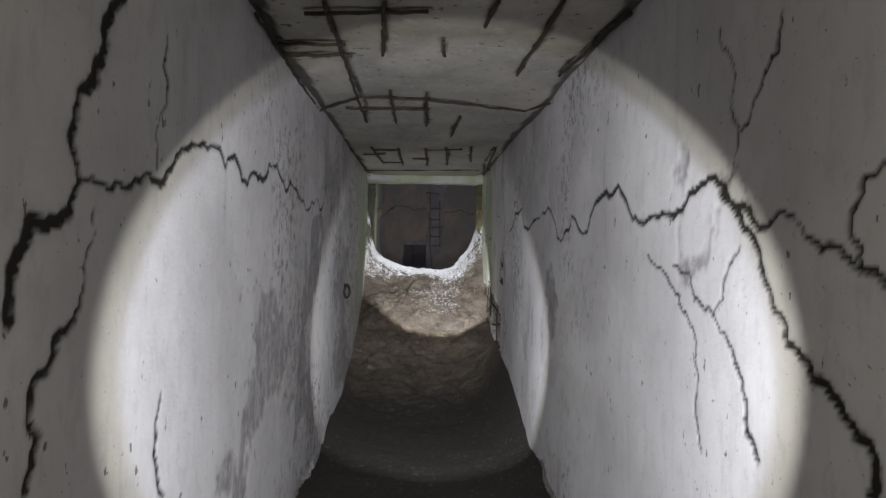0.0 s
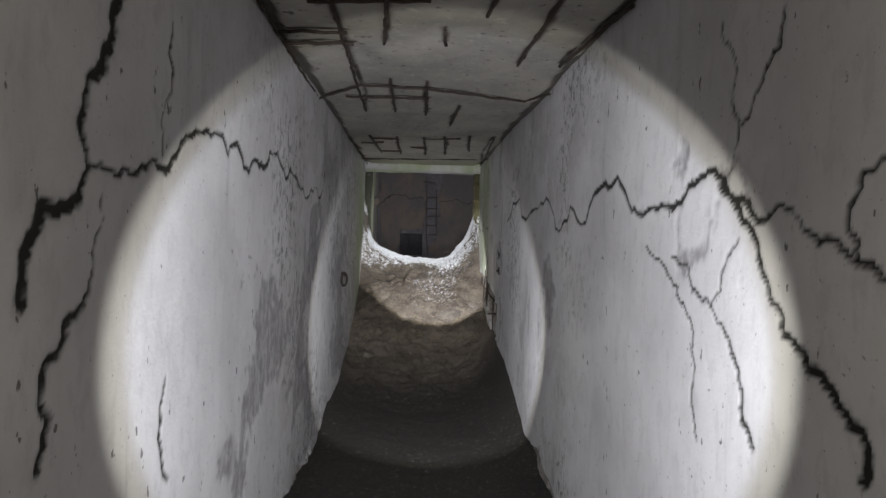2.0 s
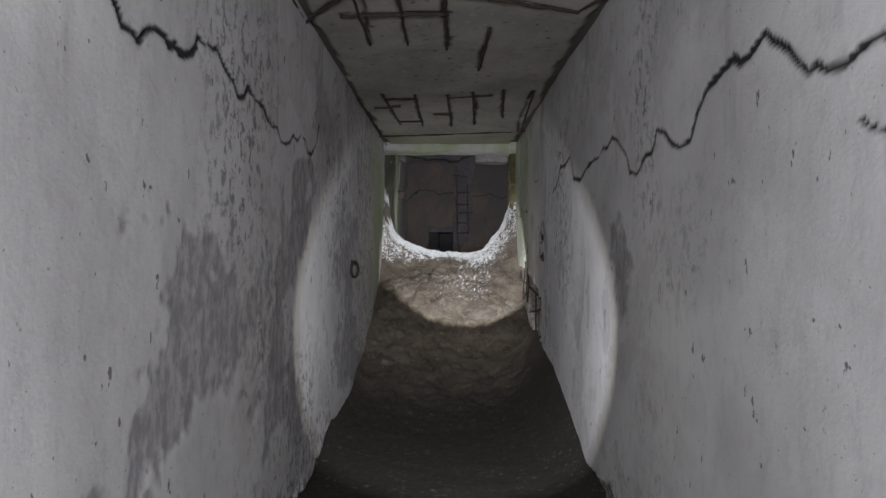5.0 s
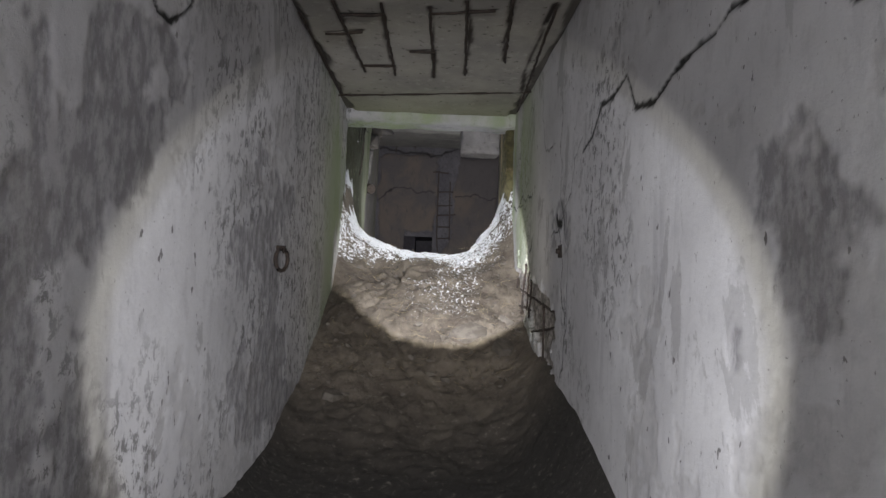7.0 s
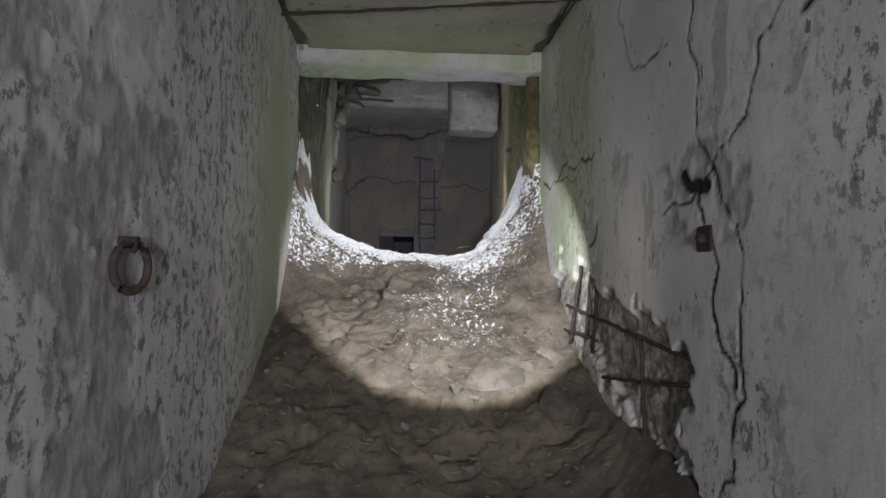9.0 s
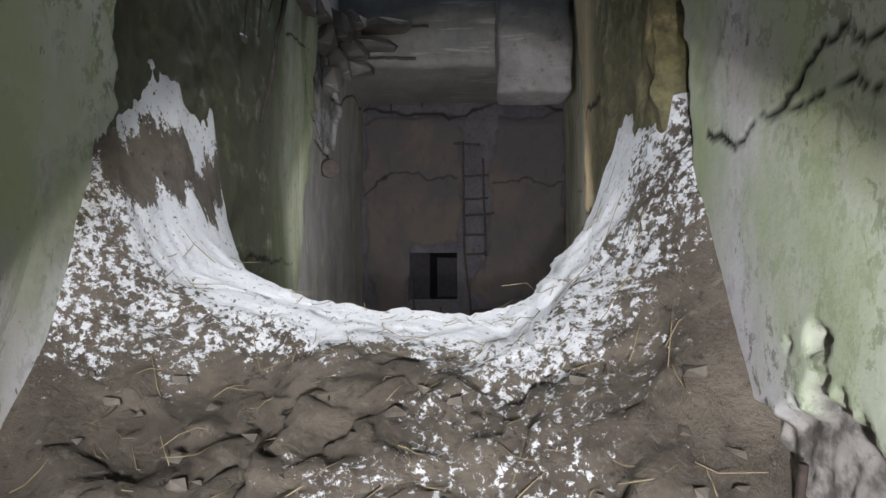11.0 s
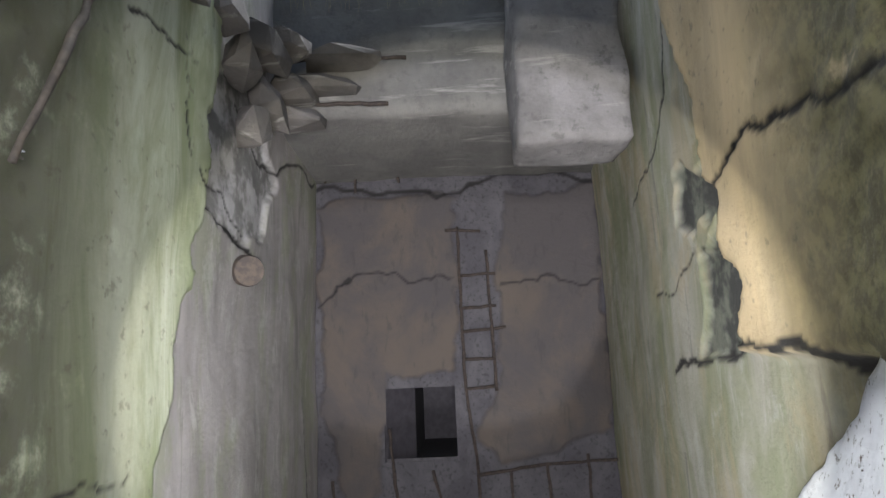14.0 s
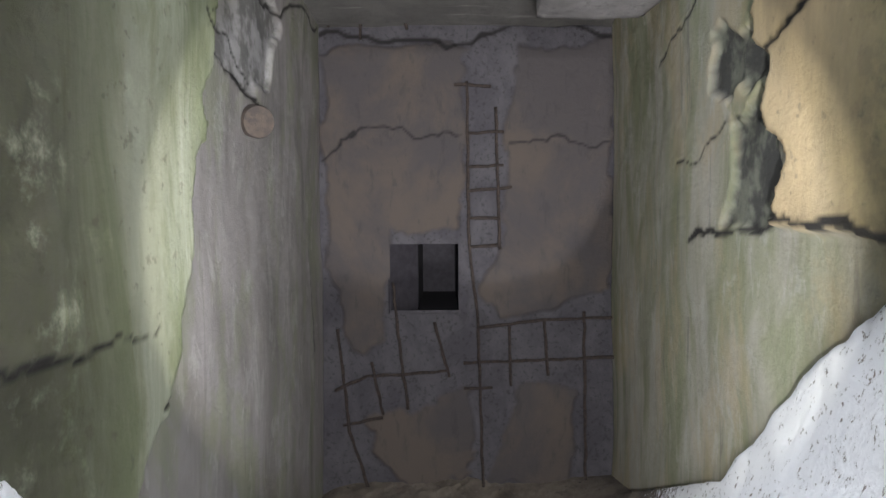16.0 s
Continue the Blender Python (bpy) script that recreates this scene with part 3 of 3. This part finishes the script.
def ground_height(X, Y):
    half = np.where(X < 0, np.interp(Y, (7.9, 8.2, 12.2), (0.72, 0.775, 0.80)), np.interp(Y, (7.9, 8.2, 12.2), (0.72, 0.735, 0.98)))
    off = X / half
    w = np.where(off > 0, np.clip(off, 0, 1.0) ** 4.0, 0.28 * np.clip(-off, 0, 1.05) ** 2 + 0.72 * np.clip(-off, 0, 1.05) ** 11)
    return np.interp(Y, *zip(*MID)) * (1 - w) + np.where(off > 0, np.interp(Y, *zip(*EAST)), np.interp(Y, *zip(*WEST))) * w


slope = np.clip((EY - 5.2) / 1.5, 0, 1)
lumps = rough(EX, EY, 0.30, 120, 6, 0.58)
clods = np.abs(rough(EX, EY, 0.09, 140, 3))
steep = 1 - 0.55 * np.clip((np.abs(EX) - 0.35) / 0.3, 0, 1) * np.clip((EY - 7.4) / 0.4, 0, 1)
steep = steep * np.clip((0.80 - np.abs(EX)) / 0.2, 0.1, 1)
EZ = ground_height(EX, EY) + (0.012 + 0.030 * slope) * lumps * steep * (1 - 0.45 * np.clip((EY - 7.8) / 0.3, 0, 1)) + (0.024 * slope * clods * (1 - 0.7 * np.clip((EY - 7.75) / 0.3, 0, 1)) + 0.010 * slope * rough(EX, EY, 0.05, 150, 2)) * (0.2 + 0.8 * steep)
start = np.interp(EX, (-0.75, -0.5, -0.32, -0.1, 0.3, 0.5, 0.75), (7.75, 7.7, 7.45, 7.12, 7.12, 7.5, 7.7)) + 0.18 * rough(EX, EY, 0.4, 160, 5, 0.6)
frost = np.clip((EY - start) / 0.35, 0, 1)
full = np.clip((EY - 7.78 - 0.14 * rough(EX, EY, 0.3, 165, 5, 0.6)) / 0.3, 0, 1)
bare = np.clip((rough(EX, EY, 0.35, 170, 5) - 0.35) / 0.25, 0, 1)
snow = (0.30 * frost + 0.70 * full) * np.clip((11.2 - EY) / 0.8, 0, 1) - 0.4 * bare * frost * (1 - 0.6 * full)
pocket = np.clip(1.25 - np.hypot((EX + 0.28) / 0.19, (EY - 7.66) / 0.22) + 0.4 * rough(EX, EY, 0.15, 175, 4), 0, 0.5) * 2
rock_face = np.clip((-0.60 - EX + 0.05 * rough(EX, EY, 0.1, 176, 4)) / 0.04, 0, 1) * np.clip(1 - np.abs(EZ - 1.62 - 0.10 * rough(EX, EY, 0.12, 177, 4)) / 0.13, 0, 0.4) * 2.5
snow = np.clip(snow * (1 - pocket) * (1 - rock_face), 0, 1)
EZ = EZ - 0.035 * pocket
shove = np.clip((EY - 6.5) / 1.0, 0, 1) * np.clip((0.66 - np.abs(EX)) / 0.12, 0.22, 1)
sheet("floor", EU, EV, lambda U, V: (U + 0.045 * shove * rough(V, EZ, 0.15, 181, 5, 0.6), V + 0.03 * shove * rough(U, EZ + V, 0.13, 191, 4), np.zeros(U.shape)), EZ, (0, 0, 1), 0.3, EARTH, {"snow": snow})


# ---------------------------------------------------------------- pit beyond the corridor
def pit_side(name, a, b, side, edge, cracks, patches, mat, seed, top=3.6):
    """A pit wall from a to b in plan; edge is the broken border of its coat of render (y by height)."""
    ax, ay = a
    bx, by = b
    us, vs = np.arange(ay, by + 0.001, 0.012), np.arange(-0.4, top + 0.001, 0.012)
    U, V = np.meshgrid(us, vs, indexing="ij")
    zs, ys = zip(*sorted((z, y) for y, z in edge))
    border = np.interp(V, zs, ys) + 0.05 * rough(U, V, 0.25, seed, 5, 0.6)
    coat = blur((U < border).astype(float), 1)
    depth, shade_grime = crack_field(us, vs, [(0.62 * w, p) for w, p in cracks], RNG, 1.2, 0.08)
    sp = np.zeros(U.shape)
    for poly in patches:
        sp = np.maximum(sp, inside(U + 0.04 * rough(U, V, 0.15, 71, 4), V + 0.04 * rough(U, V, 0.15, 81, 4), poly).astype(float))
    sp = blur(sp, 1)
    moss_shade = np.clip((9.7 - U) / 1.2, 0, 1)
    d = 0.06 * coat + 0.012 * rough(U, V, 0.6, seed + 3, 5) + 0.02 * moss_shade * rough(U, V, 0.2, seed + 5, 5, 0.6) - depth - 0.03 * sp * (1 + 0.12 * rough(U, V, 0.12, seed + 6, 4))
    return sheet(name, us, vs, lambda U, V: (ax + (bx - ax) * (U - ay) / (by - ay), U, V), d, (side, 0, 0), 0.3, mat,
                 {"shade_grime": shade_grime, "coat": coat, "spall": sp})


pit_side("wall_pit_west", (-0.80, 8.0), (-0.79, 12.16), 1,
         [(10.3, 3.6), (10.17, 2.67), (10.11, 2.48), (10.12, 2.29), (10.08, 1.9), (9.98, 1.6), (9.82, 1.27), (9.6, 1.0), (9.5, -0.4)],
         [(0.012, [(9.0, 1.36), (9.22, 1.38), (9.40, 1.37), (9.50, 1.39), (9.70, 1.38)]), (0.012, [(9.72, 1.17), (9.93, 1.28)]), (0.010, [(10.12, 2.29), (10.5, 2.33), (10.75, 2.2)]),
          (0.030, [(10.49, 2.18), (10.66, 2.17), (10.82, 2.10)]), (0.012, [(10.08, 2.28), (10.3, 2.24), (10.49, 2.18)]), (0.010, [(9.59, 2.55), (9.78, 2.60), (10.02, 2.62)]), (0.008, [(9.95, 2.62), (9.97, 2.40), (10.0, 2.3)]), (0.014, [(10.6, 2.75), (11.0, 2.6), (11.4, 2.75), (12.1, 2.86)]),
          (0.010, [(11.75, 1.6), (11.8, 1.2), (11.9, 0.9)])],
         [[(10.7, 2.9), (10.2, 2.75), (10.25, 2.2), (10.7, 2.15), (11.0, 2.3), (11.2, 2.6)]], PIT_LEFT, 31)
pit_side("wall_pit_east", (0.74, 8.0), (1.05, 12.16), -1,
         [(10.3, 3.6), (10.1, 2.7), (9.98, 2.31), (9.95, 2.12), (9.86, 2.04), (9.91, 1.94), (9.78, 1.78), (9.84, 1.68), (9.86, 1.61), (9.2, 1.58), (9.0, -0.4)],
         [(0.020, [(9.86, 1.65), (10.2, 1.60), (10.63, 1.56)]), (0.028, [(9.88, 1.65), (9.58, 1.61), (9.40, 1.59), (9.0, 1.53)]),
          (0.014, [(9.92, 2.07), (9.74, 2.11), (9.39, 2.10), (9.0, 2.02)]), (0.006, [(9.9, 1.97), (10.3, 1.97), (10.8, 1.88)]),
          (0.012, [(10.2, 2.95), (10.4, 2.6), (10.75, 2.42), (11.1, 2.36)])],
         [[(10.42, 2.28), (9.99, 2.24), (9.93, 2.0), (10.44, 2.07)], [(10.2, 1.98), (9.93, 1.98), (9.82, 1.64), (10.28, 1.63)]], PIT_RIGHT, 47)

FU, FV = np.arange(-0.84, 1.1001, 0.012), np.arange(-0.4, 2.951, 0.012)
FX, FZ = np.meshgrid(FU, FV, indexing="ij")
RENDER_PATCHES = [
    [(-0.80, 2.75), (0.12, 2.75), (0.10, 1.60), (-0.36, 1.60), (-0.38, 1.0), (-0.40, 0.92), (-0.51, 0.83), (-0.69, 0.99), (-0.74, 1.35)],
    [(0.21, 1.31), (0.36, 1.5), (0.42, 2.75), (1.08, 2.75), (1.03, 1.48), (1.02, 1.23), (0.75, 1.11), (0.32, 1.02)],
    [(-0.51, 0.40), (0.13, 0.63), (0.15, 0.08), (-0.34, 0.01)],
    [(0.24, 0.01), (0.49, 0.62), (0.84, 0.58), (0.84, 0.0)],
]
far_coat = np.zeros(FX.shape)
for poly in RENDER_PATCHES:
    far_coat = np.maximum(far_coat, inside(FX + 0.05 * rough(FX, FZ, 0.2, 201, 5), FZ + 0.05 * rough(FX, FZ, 0.2, 211, 5), poly).astype(float))
far_coat = blur(far_coat, 1)
far_cut, far_crack_shade = crack_field(FU, FV, [(0.018, [(-0.60, 2.20), (-0.58, 2.22)]), (0.007, [(-0.78, 2.05), (-0.60, 2.20)]), (0.006, [(-0.58, 2.2), (-0.2, 2.18), (0.1, 2.2)]),
                                          (0.007, [(0.4, 2.15), (0.7, 2.2), (1.03, 2.16)]), (0.014, [(-0.8, 2.83), (-0.3, 2.80), (0.3, 2.84), (1.08, 2.82)])], RNG, 1.5)
opening = (FX > -0.362) & (FX < 0.068) & (FZ > 1.09) & (FZ < 1.512)
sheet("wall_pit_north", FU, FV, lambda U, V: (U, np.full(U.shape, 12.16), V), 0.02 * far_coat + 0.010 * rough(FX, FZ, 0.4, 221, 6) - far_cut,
      (0, -1, 0), 0.25, PIT_FAR, {"coat": far_coat, "shade_grime": far_crack_shade, "spall": 0.15 * (1 - far_coat)}, opening)

# square recess in the far wall, its inner shade painted as near-black concrete
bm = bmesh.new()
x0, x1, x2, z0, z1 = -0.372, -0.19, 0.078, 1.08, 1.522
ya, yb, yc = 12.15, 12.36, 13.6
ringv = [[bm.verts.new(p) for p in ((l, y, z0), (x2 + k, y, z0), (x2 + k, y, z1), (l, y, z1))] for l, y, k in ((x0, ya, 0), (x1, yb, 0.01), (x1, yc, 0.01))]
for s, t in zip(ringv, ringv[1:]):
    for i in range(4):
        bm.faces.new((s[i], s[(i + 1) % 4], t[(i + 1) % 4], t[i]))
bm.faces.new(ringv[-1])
ob = tagged(part("recess", bm, plain_material("recess_shade", (0.040, 0.035, 0.042), (0.026, 0.023, 0.028)), None, "", False), kind="structure")

FAR_BARS = [
    [(0.13, 2.53), (0.14, 1.5), (0.19, 1.05)],
    [(0.31, 2.37), (0.33, 1.48)],
    [(0.05, 2.51), (0.28, 2.5)],
    [(0.14, 2.21), (0.36, 2.22)],
    [(0.14, 2.0), (0.36, 2.01)],
    [(0.13, 1.85), (0.41, 1.87)],
    [(0.14, 1.68), (0.33, 1.68)],
    [(0.14, 1.5), (0.33, 1.51)],
    [(-0.73, 2.89), (-0.01, 2.94)],
    [(-0.52, 3.03), (-0.53, 2.79)],
    [(-0.69, 3.02), (-0.73, 2.87)],
    [(-0.26, 2.97), (-0.24, 2.85)],
    [(-0.61, 3.02), (0.44, 2.92)],
    [(-0.69, 0.99), (-0.62, 0.34), (-0.48, -0.1)],
    [(-0.34, 1.28), (-0.3, 0.85), (-0.25, 0.48)],
    [(-0.08, 1.03), (0.01, 0.68)],
    [(0.19, 1.06), (0.22, -0.05)],
    [(0.39, 1.0), (0.4, 0.62)],
    [(0.61, 1.04), (0.63, 0.69)],
    [(0.86, 1.09), (0.87, -0.07)],
    [(1.06, 1.52), (1.08, 0.55)],
    [(-0.71, 0.6), (-0.51, 0.69), (0.01, 0.72)],
    [(0.19, 0.99), (0.6, 1.04), (1.09, 1.05)],
    [(0.1, 0.77), (1.07, 0.8)],
    [(0.1, 0.61), (0.28, 0.61)],
    [(-0.66, 0.38), (-0.41, 0.43)],
    [(-0.48, 0.78), (-0.41, 0.45)],
]
for p in FAR_BARS:
    rebar([(x, 12.118, z) for x, z in p], 0.010, "rusty reinforcing bar on the bared far wall", "far wall reinforcing bars")

# beam and roof over the far end, with the broken corner that hangs lower
tagged(rough_block("beam", (-1.1, 11.1, 2.885), (1.35, 12.45, 3.9), BEAM, 0.07, 0.014, 5), kind="structure")
tagged(rough_block("broken_concrete_block", (0.40, 10.72, 2.56), (0.90, 11.095, 3.6), BROKEN, 0.04, 0.014, 14),
       "broken pale concrete corner block hanging beside the beam", "concrete block")

# broken pipe stub in the west wall
bm = bmesh.new()
tube(bm, [(-1.00, 10.93, 2.11), (-0.80, 10.70, 2.05), (-0.745, 10.62, 2.03), (-0.735, 10.605, 2.027)], [0.064, 0.064, 0.066, 0.058], 22, 0.04)
tagged(part("pipe_stub", bm, plain_material("clay_pipe", (0.075, 0.055, 0.042), (0.042, 0.033, 0.028), 40), None, "", False), "brown broken pipe end set in the cracked wall", "pipe")

# ground above the pit: one snowy sheet with the pit left open
bm = bmesh.new()
xs, ys = (-900, -0.84, 1.08, 900), (-900, 8.05, 11.3, 900)
gv = [[bm.verts.new((x, y, 3.6)) for y in ys] for x in xs]
for i in range(3):
    for j in range(3):
        if (i, j) != (1, 1):
            bm.faces.new((gv[i][j], gv[i + 1][j], gv[i + 1][j + 1], gv[i][j + 1]))
tagged(part("ground", bm, SNOW, None, "", False), kind="structure")


# ---------------------------------------------------------------- small things
def seat_z(x, y):
    """Height of the earth at a place."""
    i = min(len(EU) - 1, max(0, int(np.searchsorted(EU, x))))
    j = min(len(EV) - 1, max(0, int(np.searchsorted(EV, y))))
    return float(EZ[i, j])


rs = random.Random(4)
bm = bmesh.new()
for _ in range(480):
    y = rs.uniform(6.4, 9.0)
    x = rs.uniform(-0.62, 0.62)
    if rs.random() > 0.35 + 0.65 * max(0, 1 - abs(y - 7.6) / 1.0):
        continue
    a, n = rs.uniform(0, 6.28), rs.uniform(0.03, 0.13)
    z, up = seat_z(x, y), rs.uniform(0.0, 0.35)
    pts = [(x + math.cos(a) * n * k / 3, y + math.sin(a) * n * k / 3, 0) for k in range(4)]
    pts = [(px, py, max(seat_z(px, py) - 0.001, z - 0.02) + 0.003 + up * n * k / 3 * 0.6) for k, (px, py, _) in enumerate(pts)]
    tube(bm, pts, [0.0013, 0.0013, 0.0011, 0.0007], 4)
tagged(part("dry_grass", bm, STRAW), "scattered dry straw and grass stems on the earth mound", "straw", kind="stuff")

bm = bmesh.new()
for _ in range(230):
    y = rs.uniform(6.3, 7.9)
    x = rs.uniform(-0.68, 0.68)
    k = rs.uniform(0.006, 0.018) * (2.0 if rs.random() < 0.10 else 1)
    bits = bmesh.new()
    shard(bits, (x, y, seat_z(x, y) + 0.2 * k), (k * rs.uniform(0.9, 1.5), k, k * 0.7), rs, 10)
    piece = bpy.data.meshes.new("bit")
    bits.to_mesh(piece)
    bits.free()
    bm.from_mesh(piece)
    bpy.data.meshes.remove(piece)
tagged(part("rubble", bm, STONE, None, "", False), "small stones and clods strewn over the mound", "rubble", kind="stuff")



def slab_fragment(x, y, size, tilt, turn):
    bm = bmesh.new()
    n = 6
    rim = [(size * (0.8 + 0.35 * rs.random()) * math.cos(i * 2 * math.pi / n), size * 0.75 * (0.75 + 0.4 * rs.random()) * math.sin(i * 2 * math.pi / n)) for i in range(n)]
    lo = [bm.verts.new((px, py, -0.03)) for px, py in rim]
    hi = [bm.verts.new((px * 0.96, py * 0.96, 0.02 + rs.uniform(-0.003, 0.003))) for px, py in rim]
    bm.faces.new(lo[::-1])
    bm.faces.new(hi)
    for i in range(n):
        bm.faces.new((lo[i], lo[(i + 1) % n], hi[(i + 1) % n], hi[i]))
    bmesh.ops.bevel(bm, geom=bm.edges[:], offset=0.005, segments=2, affect='EDGES')
    ob = part("slab_fragment", bm, STONE, None, "", False)
    ob.matrix_world = pose(x, y, seat_z(x, y) + 0.005, *tilt, turn)
    return tagged(ob, "flat broken concrete fragment lying on the earth", "concrete fragment", "slab fragments")


slab_fragment(0.34, 6.95, 0.15, (24, -8), 20)
slab_fragment(0.55, 6.75, 0.11, (18, -14), 75)
slab_fragment(0.62, 7.15, 0.09, (25, -20), 130)
slab_fragment(-0.50, 6.3, 0.08, (15, 6), 50)


def stem(name, pts, r, mat, label, category, group=""):
    bm = bmesh.new()
    fine = finer(pts, 0.05, 0.004, rs)
    tube(bm, fine, [r * (1 - 0.6 * k / len(fine)) for k in range(len(fine))], 6, 0.1, rs)
    return tagged(part(name, bm, mat), label, category, group)


for pts, r in (([(-0.765, 9.62, 2.95), (-0.725, 9.52, 2.70), (-0.73, 9.40, 2.45), (-0.72, 9.30, 2.24), (-0.735, 9.21, 2.0)], 0.017),
               ([(-0.765, 9.25, 3.3), (-0.70, 9.15, 2.8), (-0.72, 9.12, 2.35)], 0.010),
               ([(-0.765, 9.05, 3.2), (-0.72, 9.0, 2.7), (-0.73, 8.97, 2.3)], 0.009),
               ([(-0.765, 9.6, 3.35), (-0.66, 9.35, 2.9), (-0.70, 9.2, 2.5)], 0.008)):
    stem("hanging_root", pts, r, ROOT, "dead dark root hanging down the pit wall", "root", "hanging roots")
for pts in ([(0.55, 8.84, seat_z(0.55, 8.84) - 0.01), (0.47, 8.90, 1.20), (0.40, 8.97, 1.205)], [(0.50, 8.80, seat_z(0.50, 8.80) - 0.01), (0.42, 8.86, 1.27), (0.33, 8.92, 1.26)],):
    stem("dry_stalk", pts, 0.0012, STRAW, "pale dry stalk sticking out of the snow", "stalk", "dry stalks")


def ledge(x, y, z, w):
    """A small stone ledge with a cap of snow."""
    top = new("stone_ledge")
    top.location = (x, y, z)
    tagged(top, "small stone ledge capped with snow on the pit wall", "ledge", "snowy ledges")
    bm = bmesh.new()
    lump(bm, (0, 0, 0), (0.045, w, 0.016), rs, 2)
    part("stone", bm, STONE, top)
    bm = bmesh.new()
    lump(bm, (0.004, 0, 0.014), (0.040, w * 0.9, 0.010), rs, 2)
    part("snow_cap", bm, SNOW, top, "white snow cap")


ledge(-0.782, 9.24, 2.02, 0.036)
ledge(-0.775, 9.0, 2.30, 0.055)

# broken end of the roof slab over the west wall
for c, k in (((-0.66, 10.98, 2.97), (0.15, 0.16, 0.08)), ((-0.50, 11.03, 3.02), (0.20, 0.12, 0.05)), ((-0.66, 10.84, 3.10), (0.16, 0.18, 0.07)), ((-0.42, 11.02, 3.16), (0.26, 0.12, 0.045)),
             ((-0.70, 10.66, 3.02), (0.12, 0.18, 0.10)), ((-0.71, 10.74, 2.80), (0.10, 0.16, 0.11)), ((-0.73, 10.45, 2.86), (0.09, 0.17, 0.11)), ((-0.73, 10.25, 2.95), (0.09, 0.15, 0.10)),
             ((-0.72, 10.55, 2.62), (0.08, 0.13, 0.12)), ((-0.62, 11.0, 2.83), (0.14, 0.13, 0.05)), ((-0.74, 9.85, 2.86), (0.07, 0.20, 0.08)), ((-0.74, 9.5, 2.82), (0.07, 0.18, 0.07))):
    bm = bmesh.new()
    shard(bm, c, [0.85 * a for a in k], rs, 40)
    tagged(part("broken_concrete_lump", bm, CRUMBLED, None, "", False), "jagged concrete lump breaking away under the roof beam", "concrete lump", "broken slab edge")
for a, b in (((-0.75, 11.05, 2.94), (-0.20, 11.06, 2.93)), ((-0.72, 11.02, 3.16), (-0.1, 11.05, 3.17))):
    rebar([a, b], 0.011, "rusty reinforcing bar along the broken beam edge", "beam reinforcing bars")

# dead grass over the edge of the beam
bm = bmesh.new()
for _ in range(260):
    x, y = rs.uniform(-0.8, 1.05), rs.uniform(11.05, 11.25)
    n, lean = rs.uniform(0.08, 0.28), rs.uniform(-0.08, 0.08)
    tube(bm, [(x, y, 3.58), (x + lean * 0.4, y - n * 0.3, 3.58 + n * 0.35), (x + lean, y - n * 0.6, 3.58 - n * 0.1), (x + lean * 1.3, y - n * 0.65, 3.58 - n * 0.5)], [0.002, 0.002, 0.0015, 0.0007], 3)
tagged(part("grass_fringe", bm, STRAW), "yellowed dead grass hanging over the beam edge", "grass", kind="stuff")
